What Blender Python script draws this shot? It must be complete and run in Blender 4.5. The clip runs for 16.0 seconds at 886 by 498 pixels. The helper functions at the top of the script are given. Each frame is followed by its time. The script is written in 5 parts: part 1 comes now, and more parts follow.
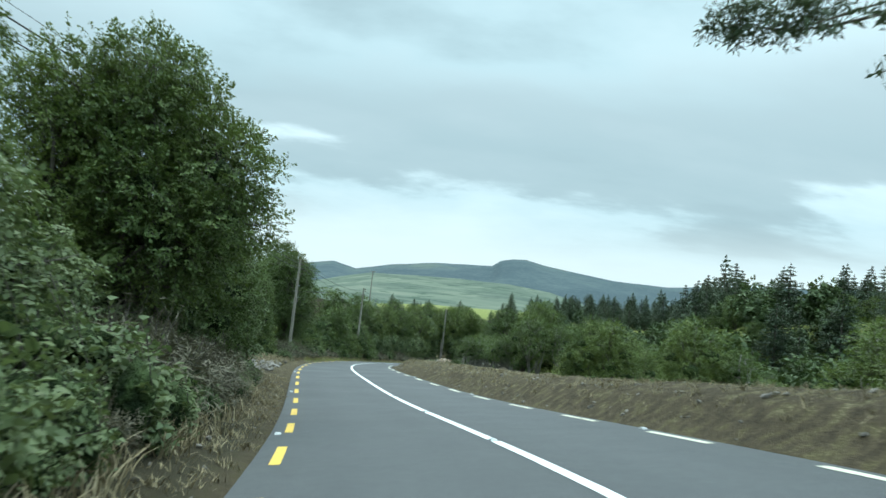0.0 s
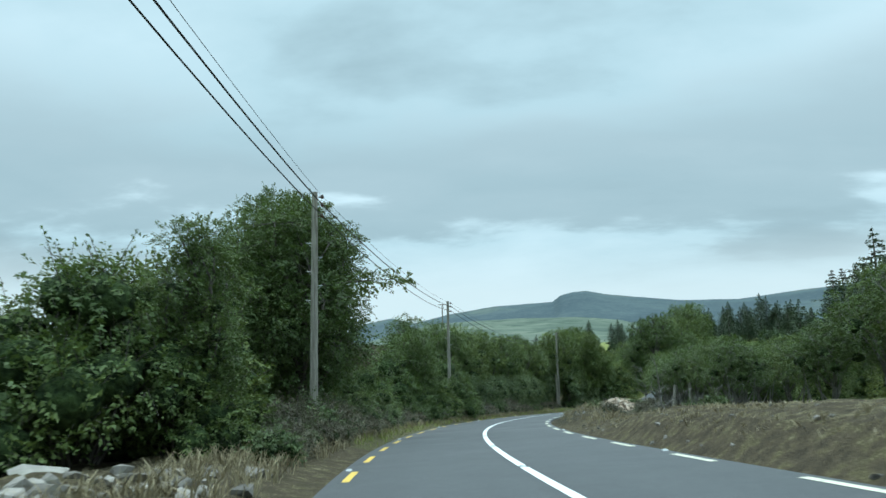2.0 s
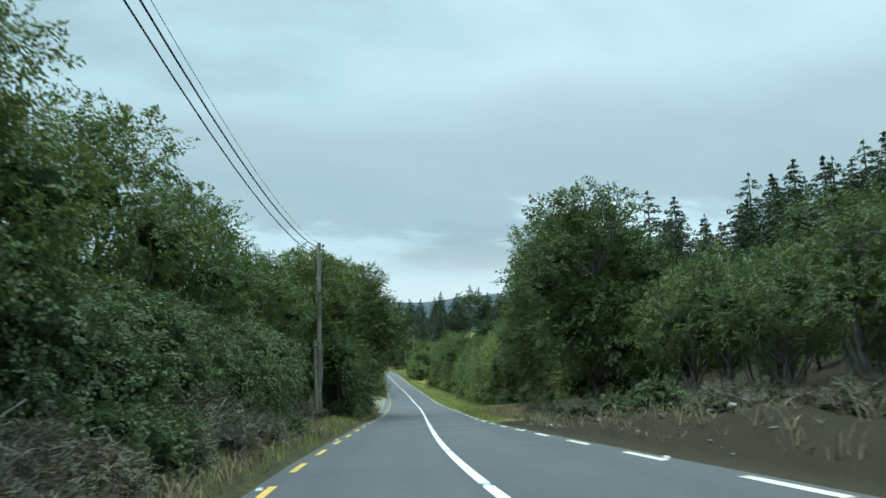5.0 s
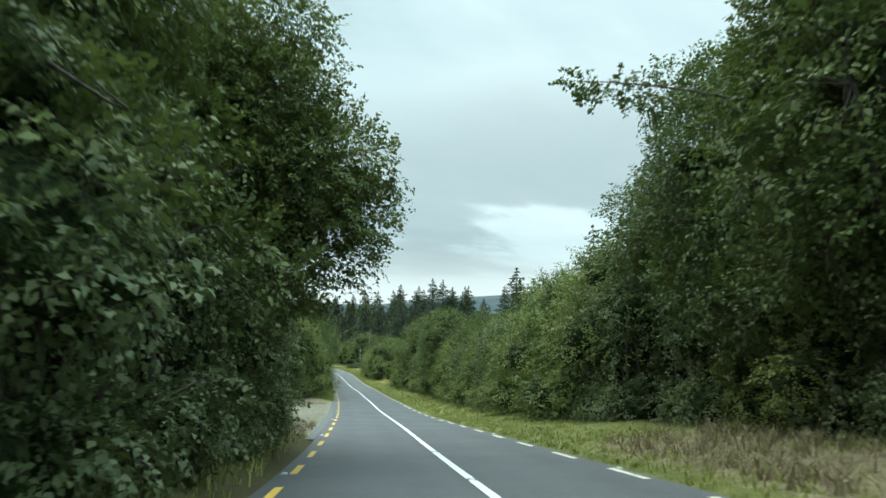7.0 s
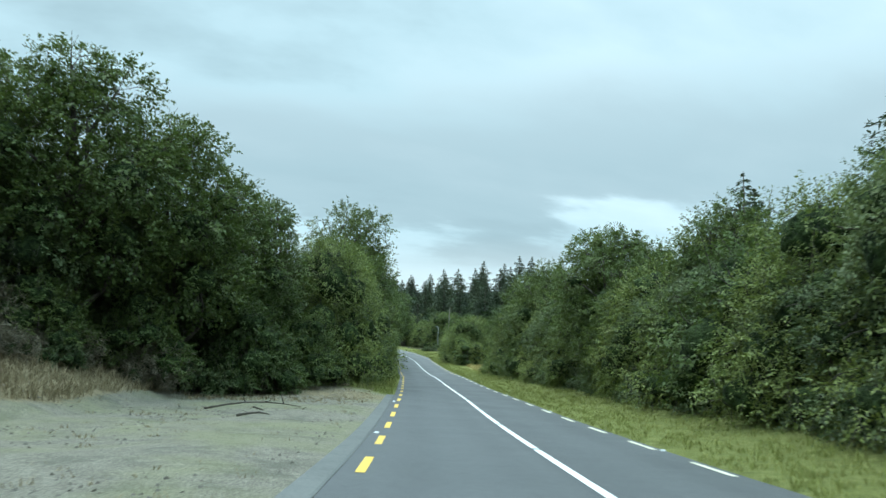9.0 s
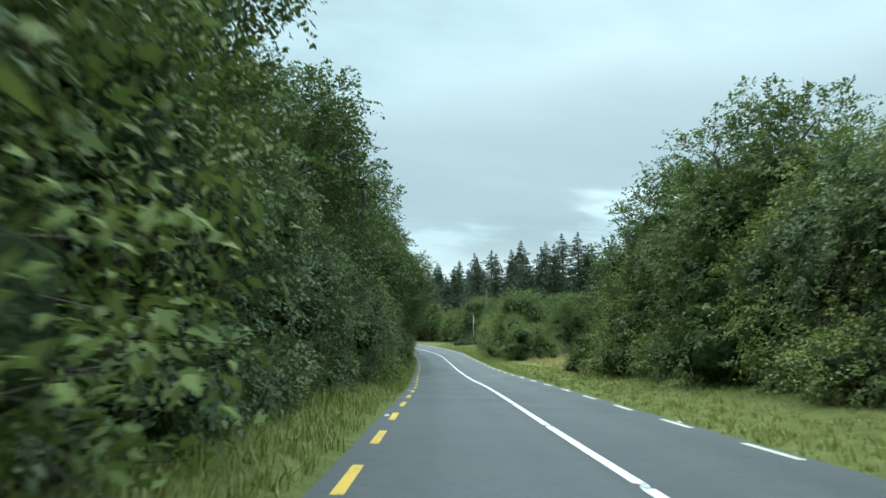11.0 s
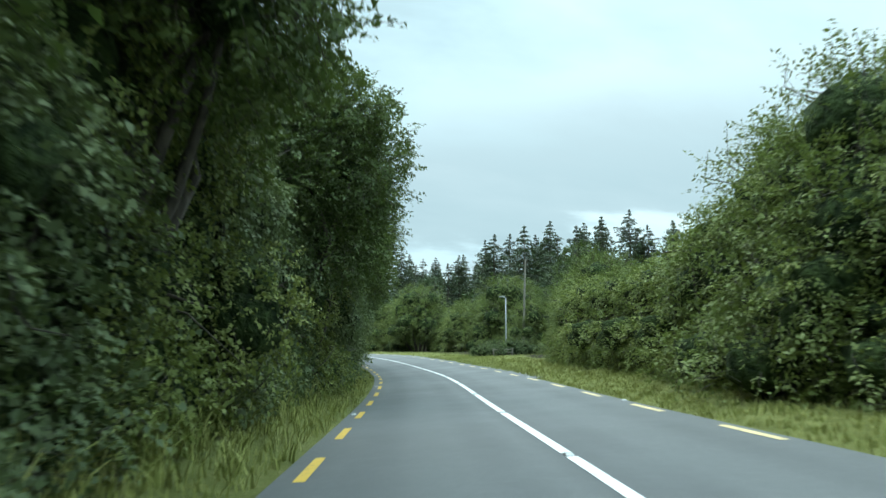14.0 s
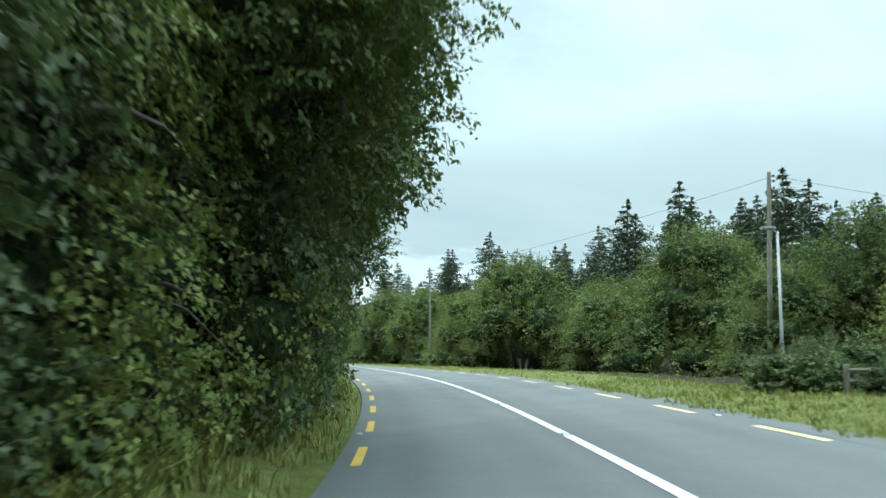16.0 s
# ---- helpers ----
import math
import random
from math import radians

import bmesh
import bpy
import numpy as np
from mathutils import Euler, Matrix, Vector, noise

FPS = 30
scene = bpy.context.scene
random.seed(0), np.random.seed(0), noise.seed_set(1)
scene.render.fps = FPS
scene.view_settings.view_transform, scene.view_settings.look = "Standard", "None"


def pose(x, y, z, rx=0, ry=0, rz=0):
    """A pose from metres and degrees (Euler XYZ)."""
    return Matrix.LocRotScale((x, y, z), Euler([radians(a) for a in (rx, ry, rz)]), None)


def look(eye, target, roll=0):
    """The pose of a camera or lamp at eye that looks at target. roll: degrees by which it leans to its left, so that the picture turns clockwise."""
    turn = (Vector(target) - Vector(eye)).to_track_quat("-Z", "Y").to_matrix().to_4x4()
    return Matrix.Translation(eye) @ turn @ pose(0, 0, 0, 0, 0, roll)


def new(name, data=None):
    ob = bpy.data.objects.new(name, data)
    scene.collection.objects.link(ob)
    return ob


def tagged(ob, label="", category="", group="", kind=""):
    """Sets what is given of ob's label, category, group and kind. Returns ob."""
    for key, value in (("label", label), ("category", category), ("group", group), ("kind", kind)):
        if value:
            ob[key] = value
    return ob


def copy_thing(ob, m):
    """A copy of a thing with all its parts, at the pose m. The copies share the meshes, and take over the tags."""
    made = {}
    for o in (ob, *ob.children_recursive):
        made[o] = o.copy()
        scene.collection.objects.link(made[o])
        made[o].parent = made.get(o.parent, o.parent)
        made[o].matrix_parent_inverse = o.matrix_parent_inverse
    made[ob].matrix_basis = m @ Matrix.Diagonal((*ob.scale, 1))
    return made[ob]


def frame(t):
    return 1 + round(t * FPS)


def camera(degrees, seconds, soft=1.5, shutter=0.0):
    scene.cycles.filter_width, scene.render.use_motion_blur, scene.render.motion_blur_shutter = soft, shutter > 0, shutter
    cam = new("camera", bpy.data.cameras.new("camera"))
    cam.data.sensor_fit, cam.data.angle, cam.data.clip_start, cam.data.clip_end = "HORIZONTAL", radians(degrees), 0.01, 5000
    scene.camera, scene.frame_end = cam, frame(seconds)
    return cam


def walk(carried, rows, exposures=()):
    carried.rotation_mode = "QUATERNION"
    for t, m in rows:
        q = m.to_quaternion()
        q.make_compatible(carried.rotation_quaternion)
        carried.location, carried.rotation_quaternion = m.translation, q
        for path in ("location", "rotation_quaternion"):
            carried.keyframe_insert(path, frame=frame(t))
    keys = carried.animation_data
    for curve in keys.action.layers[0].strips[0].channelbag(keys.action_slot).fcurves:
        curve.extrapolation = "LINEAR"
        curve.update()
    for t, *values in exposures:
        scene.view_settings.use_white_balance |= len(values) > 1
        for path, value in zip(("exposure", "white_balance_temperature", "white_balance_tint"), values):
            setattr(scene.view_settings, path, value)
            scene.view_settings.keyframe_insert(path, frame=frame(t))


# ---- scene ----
import functools

# The lens and the drive: seconds, eye, target, roll
cam = camera(62.4, 16.0, soft=1.5, shutter=0.12)
PATH = [
    (0, (-2.45, -0.15, 1.00), (-2.45, 9.81, 1.86), 6.34),
    (0.5, (-3.52, 9.23, 0.34), (-4.10, 19.16, 1.30), 5.05),
    (1, (-4.95, 18.54, -0.43), (-5.86, 28.43, 0.72), 3.04),
    (1.5, (-6.53, 27.84, -1.04), (-7.49, 37.70, 0.31), 1.00),
    (2, (-8.14, 37.18, -1.51), (-8.87, 47.05, -0.03), -1.26),
    (2.5, (-9.49, 46.65, -2.04), (-9.66, 56.54, -0.54), -3.02),
    (3, (-10.38, 56.19, -2.61), (-9.84, 66.07, -1.16), -3.58),
    (3.5, (-10.78, 65.76, -3.21), (-9.52, 75.58, -1.80), -3.23),
    (4, (-10.58, 75.37, -3.79), (-8.54, 85.06, -2.38), -2.32),
    (4.2, (-10.31, 79.21, -4.01), (-7.96, 88.83, -2.61), -1.89),
    (4.6, (-9.42, 86.83, -4.46), (-6.51, 96.30, -3.05), -1.39),
    (5, (-8.10, 94.35, -4.89), (-4.74, 103.66, -3.48), -1.44),
    (5.4, (-6.46, 101.77, -5.31), (-2.76, 110.96, -3.90), -1.73),
    (5.8, (-4.48, 109.08, -5.75), (-0.56, 118.17, -4.33), -1.97),
    (6.2, (-2.32, 116.28, -6.20), (1.70, 125.32, -4.77), -1.85),
    (6.5, (-0.67, 121.64, -6.54), (3.33, 130.69, -5.09), -1.35),
    (7, (2.07, 130.55, -7.08), (5.99, 139.63, -5.61), -0.13),
    (7.5, (4.74, 139.49, -7.64), (8.47, 148.64, -6.13), 1.32),
    (8, (7.37, 148.40, -8.17), (10.81, 157.67, -6.67), 1.87),
    (8.5, (10.02, 157.42, -8.60), (13.21, 166.79, -7.17), 1.76),
    (9, (12.67, 166.66, -8.98), (15.61, 176.12, -7.64), 1.56),
    (9.5, (15.40, 176.09, -9.38), (18.09, 185.63, -8.06), 1.07),
    (10, (18.06, 185.73, -9.73), (20.68, 195.30, -8.43), 0.28),
    (10.5, (20.87, 195.56, -9.93), (23.44, 205.14, -8.64), -0.39),
    (11, (23.67, 205.55, -10.11), (26.26, 215.12, -8.78), -0.81),
    (11.5, (26.44, 215.70, -10.28), (29.08, 225.25, -8.90), -0.99),
    (12, (29.24, 226.03, -10.42), (31.92, 235.56, -8.99), -0.92),
    (12.5, (31.99, 236.52, -10.58), (34.68, 246.04, -9.11), -0.60),
    (13, (34.60, 247.21, -10.74), (37.27, 256.73, -9.23), -0.16),
    (13.5, (37.20, 258.13, -10.75), (39.88, 267.64, -9.20), -0.05),
    (14, (39.86, 269.19, -10.73), (42.48, 278.71, -9.14), 0.36),
    (14.5, (42.39, 280.27, -10.58), (44.88, 289.81, -8.93), 0.97),
    (15, (44.82, 291.14, -10.41), (47.06, 300.74, -8.73), 1.24),
    (15.5, (46.99, 301.81, -10.14), (48.88, 311.47, -8.40), 1.66),
    (16, (48.70, 312.33, -9.92), (50.17, 322.06, -8.14), 2.30),
]
walk(cam, [(t, look(eye, target, roll)) for t, eye, target, roll in PATH],
     exposures=[(0, 0.14, 6450, 10), (0.5, 0.06, 6300, 10), (1.5, -0.04, 6240, 10), (3, -0.1, 6240, 10), (4.2, -0.1, 6240, 10), (6.3, 0.08, 6500, 10), (6.9, 0.12, 6750, 11), (7.5, 0.48, 7150, 14), (8.2, 0.25, 6800, 12), (8.6, 0.16, 6400, 10), (9, 0.1, 6280, 10), (10, 0.1, 6350, 10), (12.5, 0.25, 6500, 10), (13.5, 0.26, 6500, 10), (14.5, 0.34, 6500, 10), (16, 0.36, 6600, 11)])

# ------------------------------------------------------------------ sky and sun
SUN_ELEV, SUN_ROT = radians(66), radians(20)
world = bpy.data.worlds.new("overcast_sky")
scene.world = world
world.use_nodes = True
wn, wl = world.node_tree.nodes, world.node_tree.links
wn.clear()


def wnode(kind, **props):
    n = wn.new(kind)
    for k, v in props.items():
        n.inputs[k].default_value = v
    return n


def wmath(op, a, b=None):
    n = wn.new("ShaderNodeMath")
    n.operation = op
    for i, v in enumerate((a, b)):
        if v is None:
            continue
        if isinstance(v, (int, float)):
            n.inputs[i].default_value = v
        else:
            wl.new(v, n.inputs[i])
    return n.outputs[0]


tc = wn.new("ShaderNodeTexCoord")
sep = wn.new("ShaderNodeSeparateXYZ")
wl.new(tc.outputs["Generated"], sep.inputs[0])
lift = wmath("MAXIMUM", sep.outputs[2], 0.0)
den = wmath("ADD", lift, 0.30)
comb = wn.new("ShaderNodeCombineXYZ")
wl.new(wmath("DIVIDE", sep.outputs[0], den), comb.inputs[0])
wl.new(wmath("DIVIDE", sep.outputs[1], den), comb.inputs[1])
clouds = wnode("ShaderNodeTexNoise", Scale=0.85, Detail=7.0, Roughness=0.54, Distortion=0.12)
mp = wn.new("ShaderNodeMapping")
mp.inputs["Location"].default_value = (0.3, 0.55, 0.0)
mp.inputs["Rotation"].default_value = (0, 0, radians(12))
mp.inputs["Scale"].default_value = (0.75, 1.25, 1)
wl.new(comb.outputs[0], mp.inputs[0])
wl.new(mp.outputs[0], clouds.inputs["Vector"])
ramp = wn.new("ShaderNodeValToRGB")
ramp.color_ramp.elements[0].position, ramp.color_ramp.elements[0].color = 0.38, (0.75, 1.0, 1.07, 1)
ramp.color_ramp.elements[1].position, ramp.color_ramp.elements[1].color = 0.66, (0.29, 0.43, 0.47, 1)
mid = ramp.color_ramp.elements.new(0.52)
mid.color = (0.57, 0.82, 0.89, 1)
wl.new(clouds.outputs["Fac"], ramp.inputs[0])
# paler strip of sky low over the hills
band = wn.new("ShaderNodeMapRange")
band.inputs["From Min"].default_value, band.inputs["From Max"].default_value = 0.10, 0.17
band.inputs["To Min"].default_value, band.inputs["To Max"].default_value = 0.85, 0.0
wl.new(wmath("ADD", sep.outputs[2], wmath("MULTIPLY", clouds.outputs["Fac"], 0.03)), band.inputs[0])
pale = wn.new("ShaderNodeMix")
pale.data_type = "RGBA"
wl.new(band.outputs[0], pale.inputs["Factor"])
wl.new(ramp.outputs[0], pale.inputs[6])
pale.inputs[7].default_value = (0.77, 0.96, 0.99, 1)
# a grey layer of cloud above that strip
drift = wmath("ADD", sep.outputs[2], wmath("MULTIPLY", wmath("SUBTRACT", clouds.outputs["Fac"], 0.5), 0.55))
rims = []
for lo, hi, a, b in ((0.150, 0.180, 0.0, 0.62), (0.23, 0.36, 1.0, 0.0)):
    n = wn.new("ShaderNodeMapRange")
    n.interpolation_type = "SMOOTHSTEP"
    for i, v in enumerate((lo, hi, a, b)):
        n.inputs[i + 1].default_value = v
    wl.new(drift, n.inputs[0])
    rims.append(n.outputs[0])
layer = wn.new("ShaderNodeMix")
layer.data_type = "RGBA"
wl.new(wmath("MULTIPLY", rims[0], rims[1]), layer.inputs["Factor"])
wl.new(ramp.outputs[0], layer.inputs[6])
layer.inputs[7].default_value = (0.35, 0.50, 0.545, 1)
wl.new(layer.outputs[2], pale.inputs[6])
sky = wn.new("ShaderNodeTexSky")
sky.sky_type, sky.sun_disc, sky.sun_elevation, sky.sun_rotation = "NISHITA", False, SUN_ELEV, SUN_ROT
bg_cloud, bg_sky = wn.new("ShaderNodeBackground"), wn.new("ShaderNodeBackground")
bg_cloud.inputs["Strength"].default_value, bg_sky.inputs["Strength"].default_value = 1.0, 0.06
wl.new(pale.outputs[2], bg_cloud.inputs["Color"])
# an overcast sky is brighter towards the zenith
high = wn.new("ShaderNodeMapRange")
high.interpolation_type = "SMOOTHSTEP"
high.inputs["From Min"].default_value, high.inputs["From Max"].default_value = 0.42, 1.0
high.inputs["To Min"].default_value, high.inputs["To Max"].default_value = 1.0, 3.9
wl.new(sep.outputs[2], high.inputs[0])
wl.new(high.outputs[0], bg_cloud.inputs["Strength"])
wl.new(sky.outputs[0], bg_sky.inputs["Color"])
veil, wout = wn.new("ShaderNodeMixShader"), wn.new("ShaderNodeOutputWorld")
veil.inputs[0].default_value = 0.93
wl.new(bg_sky.outputs[0], veil.inputs[1])
wl.new(bg_cloud.outputs[0], veil.inputs[2])
wl.new(veil.outputs[0], wout.inputs["Surface"])

sun_data = bpy.data.lights.new("sun", "SUN")
sun_data.energy, sun_data.angle, sun_data.color = 1.4, radians(50), (1.0, 0.97, 0.92)
sun = new("sun", sun_data)
sun.matrix_world = pose(0, 0, 60, 24, 0, 200)

# ------------------------------------------------------------------ materials


class Mat:
    """Small builder for a node material."""

    def __init__(self, name):
        self.m = bpy.data.materials.new(name)
        self.m.use_nodes = True
        self.nodes, self.links = self.m.node_tree.nodes, self.m.node_tree.links
        self.bsdf = self.nodes["Principled BSDF"]

    def put(self, socket, value):
        if isinstance(value, bpy.types.NodeSocket):
            self.links.new(value, socket)
        else:
            socket.default_value = value

    def coords(self, kind="Object"):
        return self.nodes.new("ShaderNodeTexCoord").outputs[kind]

    def noise(self, scale, detail=4.0, rough=0.55, kind="Object", stretch=None):
        n = self.nodes.new("ShaderNodeTexNoise")
        n.inputs["Scale"].default_value, n.inputs["Detail"].default_value = scale, detail
        n.inputs["Roughness"].default_value = rough
        src = self.coords(kind)
        if stretch:
            k = self.nodes.new("ShaderNodeMapping")
            k.inputs["Scale"].default_value = stretch
            self.links.new(src, k.inputs[0])
            src = k.outputs[0]
        self.links.new(src, n.inputs["Vector"])
        return n.outputs["Fac"]

    def voronoi(self, scale, out="Distance"):
        n = self.nodes.new("ShaderNodeTexVoronoi")
        n.inputs["Scale"].default_value = scale
        self.links.new(self.coords(), n.inputs["Vector"])
        return n.outputs[out]

    def ramp(self, fac, *stops):
        n = self.nodes.new("ShaderNodeValToRGB")
        e = n.color_ramp.elements
        while len(e) < len(stops):
            e.new(0.5)
        for el, (p, c) in zip(e, stops):
            el.position, el.color = p, (*c, 1)
        self.put(n.inputs[0], fac)
        return n.outputs[0]

    def span(self, fac, a, b, c, d):
        n = self.nodes.new("ShaderNodeMapRange")
        for i, v in enumerate((a, b, c, d)):
            n.inputs[i + 1].default_value = v
        self.put(n.inputs[0], fac)
        return n.outputs[0]

    def math(self, op, a, b=0.0):
        n = self.nodes.new("ShaderNodeMath")
        n.operation = op
        self.put(n.inputs[0], a)
        self.put(n.inputs[1], b)
        return n.outputs[0]

    def mix(self, fac, a, b, blend="MIX"):
        n = self.nodes.new("ShaderNodeMix")
        n.data_type, n.blend_type = "RGBA", blend
        self.put(n.inputs["Factor"], fac)
        for i, v in ((6, a), (7, b)):
            self.put(n.inputs[i], (*v, 1) if isinstance(v, tuple) else v)
        return n.outputs[2]

    def attr(self, name):
        n = self.nodes.new("ShaderNodeAttribute")
        n.attribute_name = name
        return n.outputs["Fac"]

    def island(self):
        return self.nodes.new("ShaderNodeNewGeometry").outputs["Random Per Island"]

    def each(self):
        return self.nodes.new("ShaderNodeObjectInfo").outputs["Random"]

    def bump(self, height, strength=0.3, distance=0.02):
        n = self.nodes.new("ShaderNodeBump")
        n.inputs["Strength"].default_value, n.inputs["Distance"].default_value = strength, distance
        self.put(n.inputs["Height"], height)
        self.links.new(n.outputs[0], self.bsdf.inputs["Normal"])

    def done(self, color, rough=0.9, metal=0.0, spec=0.3):
        c = self.bsdf.inputs["Base Color"]
        self.put(c, (*color, 1) if isinstance(color, tuple) else color)
        self.put(self.bsdf.inputs["Roughness"], rough)
        self.bsdf.inputs["Metallic"].default_value = metal
        self.bsdf.inputs["Specular IOR Level"].default_value = spec
        return self.m


def make_leaf(name, dark, mid, light, spread=0.5, through_leaf=0.3):
    k = Mat(name)
    tone = k.math("ADD", k.math("MULTIPLY", k.island(), spread * 0.25), k.math("MULTIPLY", k.each(), 0.25))
    tone = k.math("ADD", tone, k.math("MULTIPLY", k.noise(0.6, 2), 0.55))
    tone = k.math("ADD", tone, k.math("MULTIPLY", k.noise(2.4, 2), 0.35))
    col = k.ramp(tone, (0.18, dark), (0.6, mid), (1.0, light))
    k.done(col, 0.56, spec=0.3)
    tr = k.nodes.new("ShaderNodeBsdfTranslucent")
    k.links.new(k.mix(0.5, col, (0.10, 0.14, 0.02)), tr.inputs["Color"])
    mx, out = k.nodes.new("ShaderNodeMixShader"), k.nodes["Material Output"]
    mx.inputs[0].default_value = through_leaf
    k.links.new(k.bsdf.outputs[0], mx.inputs[1])
    k.links.new(tr.outputs[0], mx.inputs[2])
    k.links.new(mx.outputs[0], out.inputs["Surface"])
    return k.m


leaf_tree = make_leaf("tree_leaves", (0.036, 0.064, 0.022), (0.084, 0.130, 0.038), (0.19, 0.235, 0.062))
leaf_ivy = make_leaf("ivy_leaves", (0.048, 0.076, 0.038), (0.108, 0.152, 0.066), (0.23, 0.275, 0.12))
leaf_dry = make_leaf("withered_leaves", (0.050, 0.046, 0.030), (0.125, 0.112, 0.074), (0.26, 0.23, 0.155), through_leaf=0.1)
leaf_willow = make_leaf("willow_leaves", (0.070, 0.108, 0.032), (0.165, 0.215, 0.058), (0.30, 0.345, 0.095))
leaf_spruce = make_leaf("spruce_needles", (0.024, 0.042, 0.027), (0.052, 0.082, 0.048), (0.095, 0.130, 0.068), through_leaf=0.12)
leaf_far = make_leaf("far_leaves", (0.028, 0.052, 0.022), (0.052, 0.088, 0.034), (0.095, 0.135, 0.046), through_leaf=0.15)


# shade deep inside the crowns, put into a darker mottled leaf colour
def make_inner_shade(name, a, b):
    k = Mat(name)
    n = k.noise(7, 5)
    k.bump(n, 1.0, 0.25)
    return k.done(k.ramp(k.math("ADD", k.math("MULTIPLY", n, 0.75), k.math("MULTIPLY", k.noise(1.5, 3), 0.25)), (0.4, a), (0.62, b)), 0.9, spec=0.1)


inner_leaf_shade = make_inner_shade("inner_leaf_shade", (0.014, 0.024, 0.010), (0.060, 0.092, 0.032))


def make_blade(name, a, b, c):
    k = Mat(name)
    col = k.ramp(k.math("ADD", k.math("MULTIPLY", k.island(), 0.6), k.math("MULTIPLY", k.noise(0.5, 2), 0.5)), (0.1, a), (0.55, b), (1.0, c))
    return k.done(col, 0.75, spec=0.2)


blade_green = make_blade("verge_grass_blades", (0.175, 0.20, 0.052), (0.275, 0.295, 0.085), (0.40, 0.405, 0.16))
blade_dry = make_blade("dry_grass_blades", (0.10, 0.085, 0.05), (0.26, 0.21, 0.12), (0.42, 0.36, 0.24))
blade_gold = make_blade("meadow_grass_blades", (0.22, 0.19, 0.06), (0.40, 0.33, 0.13), (0.52, 0.45, 0.22))

k = Mat("asphalt")
grit, patch, band_ = k.noise(90, 3), k.noise(0.35, 4), k.noise(2.2, 5, stretch=(1, 0.25, 1))
mottle = k.noise(7, 5, 0.7)
base = k.ramp(patch, (0.3, (0.056, 0.063, 0.066)), (0.7, (0.084, 0.093, 0.096)))
base = k.mix(k.span(grit, 0.45, 0.7, 0, 0.5), base, (0.165, 0.175, 0.175))
base = k.mix(k.span(band_, 0.5, 0.75, 0, 0.3), base, (0.072, 0.078, 0.08))
base = k.mix(k.span(mottle, 0.42, 0.68, 0, 0.42), base, (0.145, 0.155, 0.155))
base = k.mix(k.span(k.noise(14, 4, 0.7), 0.55, 0.75, 0, 0.4), base, (0.045, 0.05, 0.052))
# darker over the first stretch, paler further along
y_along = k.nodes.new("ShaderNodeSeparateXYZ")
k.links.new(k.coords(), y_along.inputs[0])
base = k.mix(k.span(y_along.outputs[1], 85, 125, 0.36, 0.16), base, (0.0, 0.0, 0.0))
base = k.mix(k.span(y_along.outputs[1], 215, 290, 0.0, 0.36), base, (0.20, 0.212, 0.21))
wheel = k.math("COSINE", k.math("MULTIPLY", k.math("ADD", k.attr("across"), 0.85), 4.19))
worn = k.math("MULTIPLY", k.span(wheel, -0.2, 1.0, 0.0, 0.3), k.span(k.noise(0.5, 4), 0.35, 0.65, 0.35, 1.0))
base = k.mix(worn, base, (0.040, 0.044, 0.047))
seam = k.math("ABSOLUTE", k.math("SUBTRACT", k.attr("across"), k.math("MULTIPLY", k.noise(0.8, 3), 0.12)))
base = k.mix(k.span(seam, 0.16, 0.42, 0.28, 0.0), base, (0.035, 0.038, 0.04))
k.bump(grit, 0.35, 0.006)
asphalt = k.done(base, k.span(patch, 0.3, 0.7, 0.55, 0.72), spec=0.4)


def make_paint(name, col, worn):
    k = Mat(name)
    n, f = k.noise(14, 5), k.noise(1.2, 3)
    c = k.mix(k.span(k.math("ADD", k.math("MULTIPLY", n, 0.7), k.math("MULTIPLY", f, 0.3)), 0.5, 0.66, 0, worn), col, (0.13, 0.14, 0.14))
    k.bump(k.noise(90, 3), 0.3, 0.005)
    return k.done(c, 0.6)


paint_white = make_paint("white_road_paint", (0.78, 0.80, 0.78), 0.35)
paint_cream = make_paint("faded_road_paint", (0.66, 0.64, 0.50), 0.75)
paint_faded = make_paint("faded_yellow_road_paint", (0.72, 0.58, 0.30), 0.6)
paint_yellow = make_paint("yellow_road_paint", (0.72, 0.47, 0.08), 0.45)

k = Mat("open_ground")
fine, coarse, wide = k.noise(26, 5), k.noise(3.2, 5), k.noise(0.30, 4)
tone = k.math("ADD", k.math("MULTIPLY", fine, 0.5), k.math("MULTIPLY", coarse, 0.5))
grass = k.ramp(tone, (0.32, (0.10, 0.12, 0.036)), (0.5, (0.185, 0.205, 0.06)), (0.68, (0.28, 0.29, 0.11)))
soil = k.ramp(tone, (0.32, (0.034, 0.027, 0.017)), (0.5, (0.088, 0.070, 0.043)), (0.68, (0.19, 0.155, 0.10)))
soil = k.mix(k.span(coarse, 0.5, 0.62, 0, 0.7), soil, k.ramp(fine, (0.35, (0.060, 0.056, 0.026)), (0.65, (0.18, 0.155, 0.072))))
gravel = k.ramp(k.math("ADD", k.math("MULTIPLY", k.voronoi(30), 0.6), k.math("MULTIPLY", tone, 0.7)), (0.3, (0.115, 0.109, 0.09)), (0.6, (0.225, 0.212, 0.172)), (0.9, (0.385, 0.36, 0.29)))
gravel = k.mix(k.span(k.noise(0.9, 5, 0.7), 0.5, 0.66, 0, 0.6), gravel, (0.12, 0.125, 0.10))
gravel = k.mix(k.span(wide, 0.45, 0.62, 0, 0.45), gravel, k.ramp(fine, (0.3, (0.17, 0.19, 0.085)), (0.7, (0.36, 0.37, 0.19))))
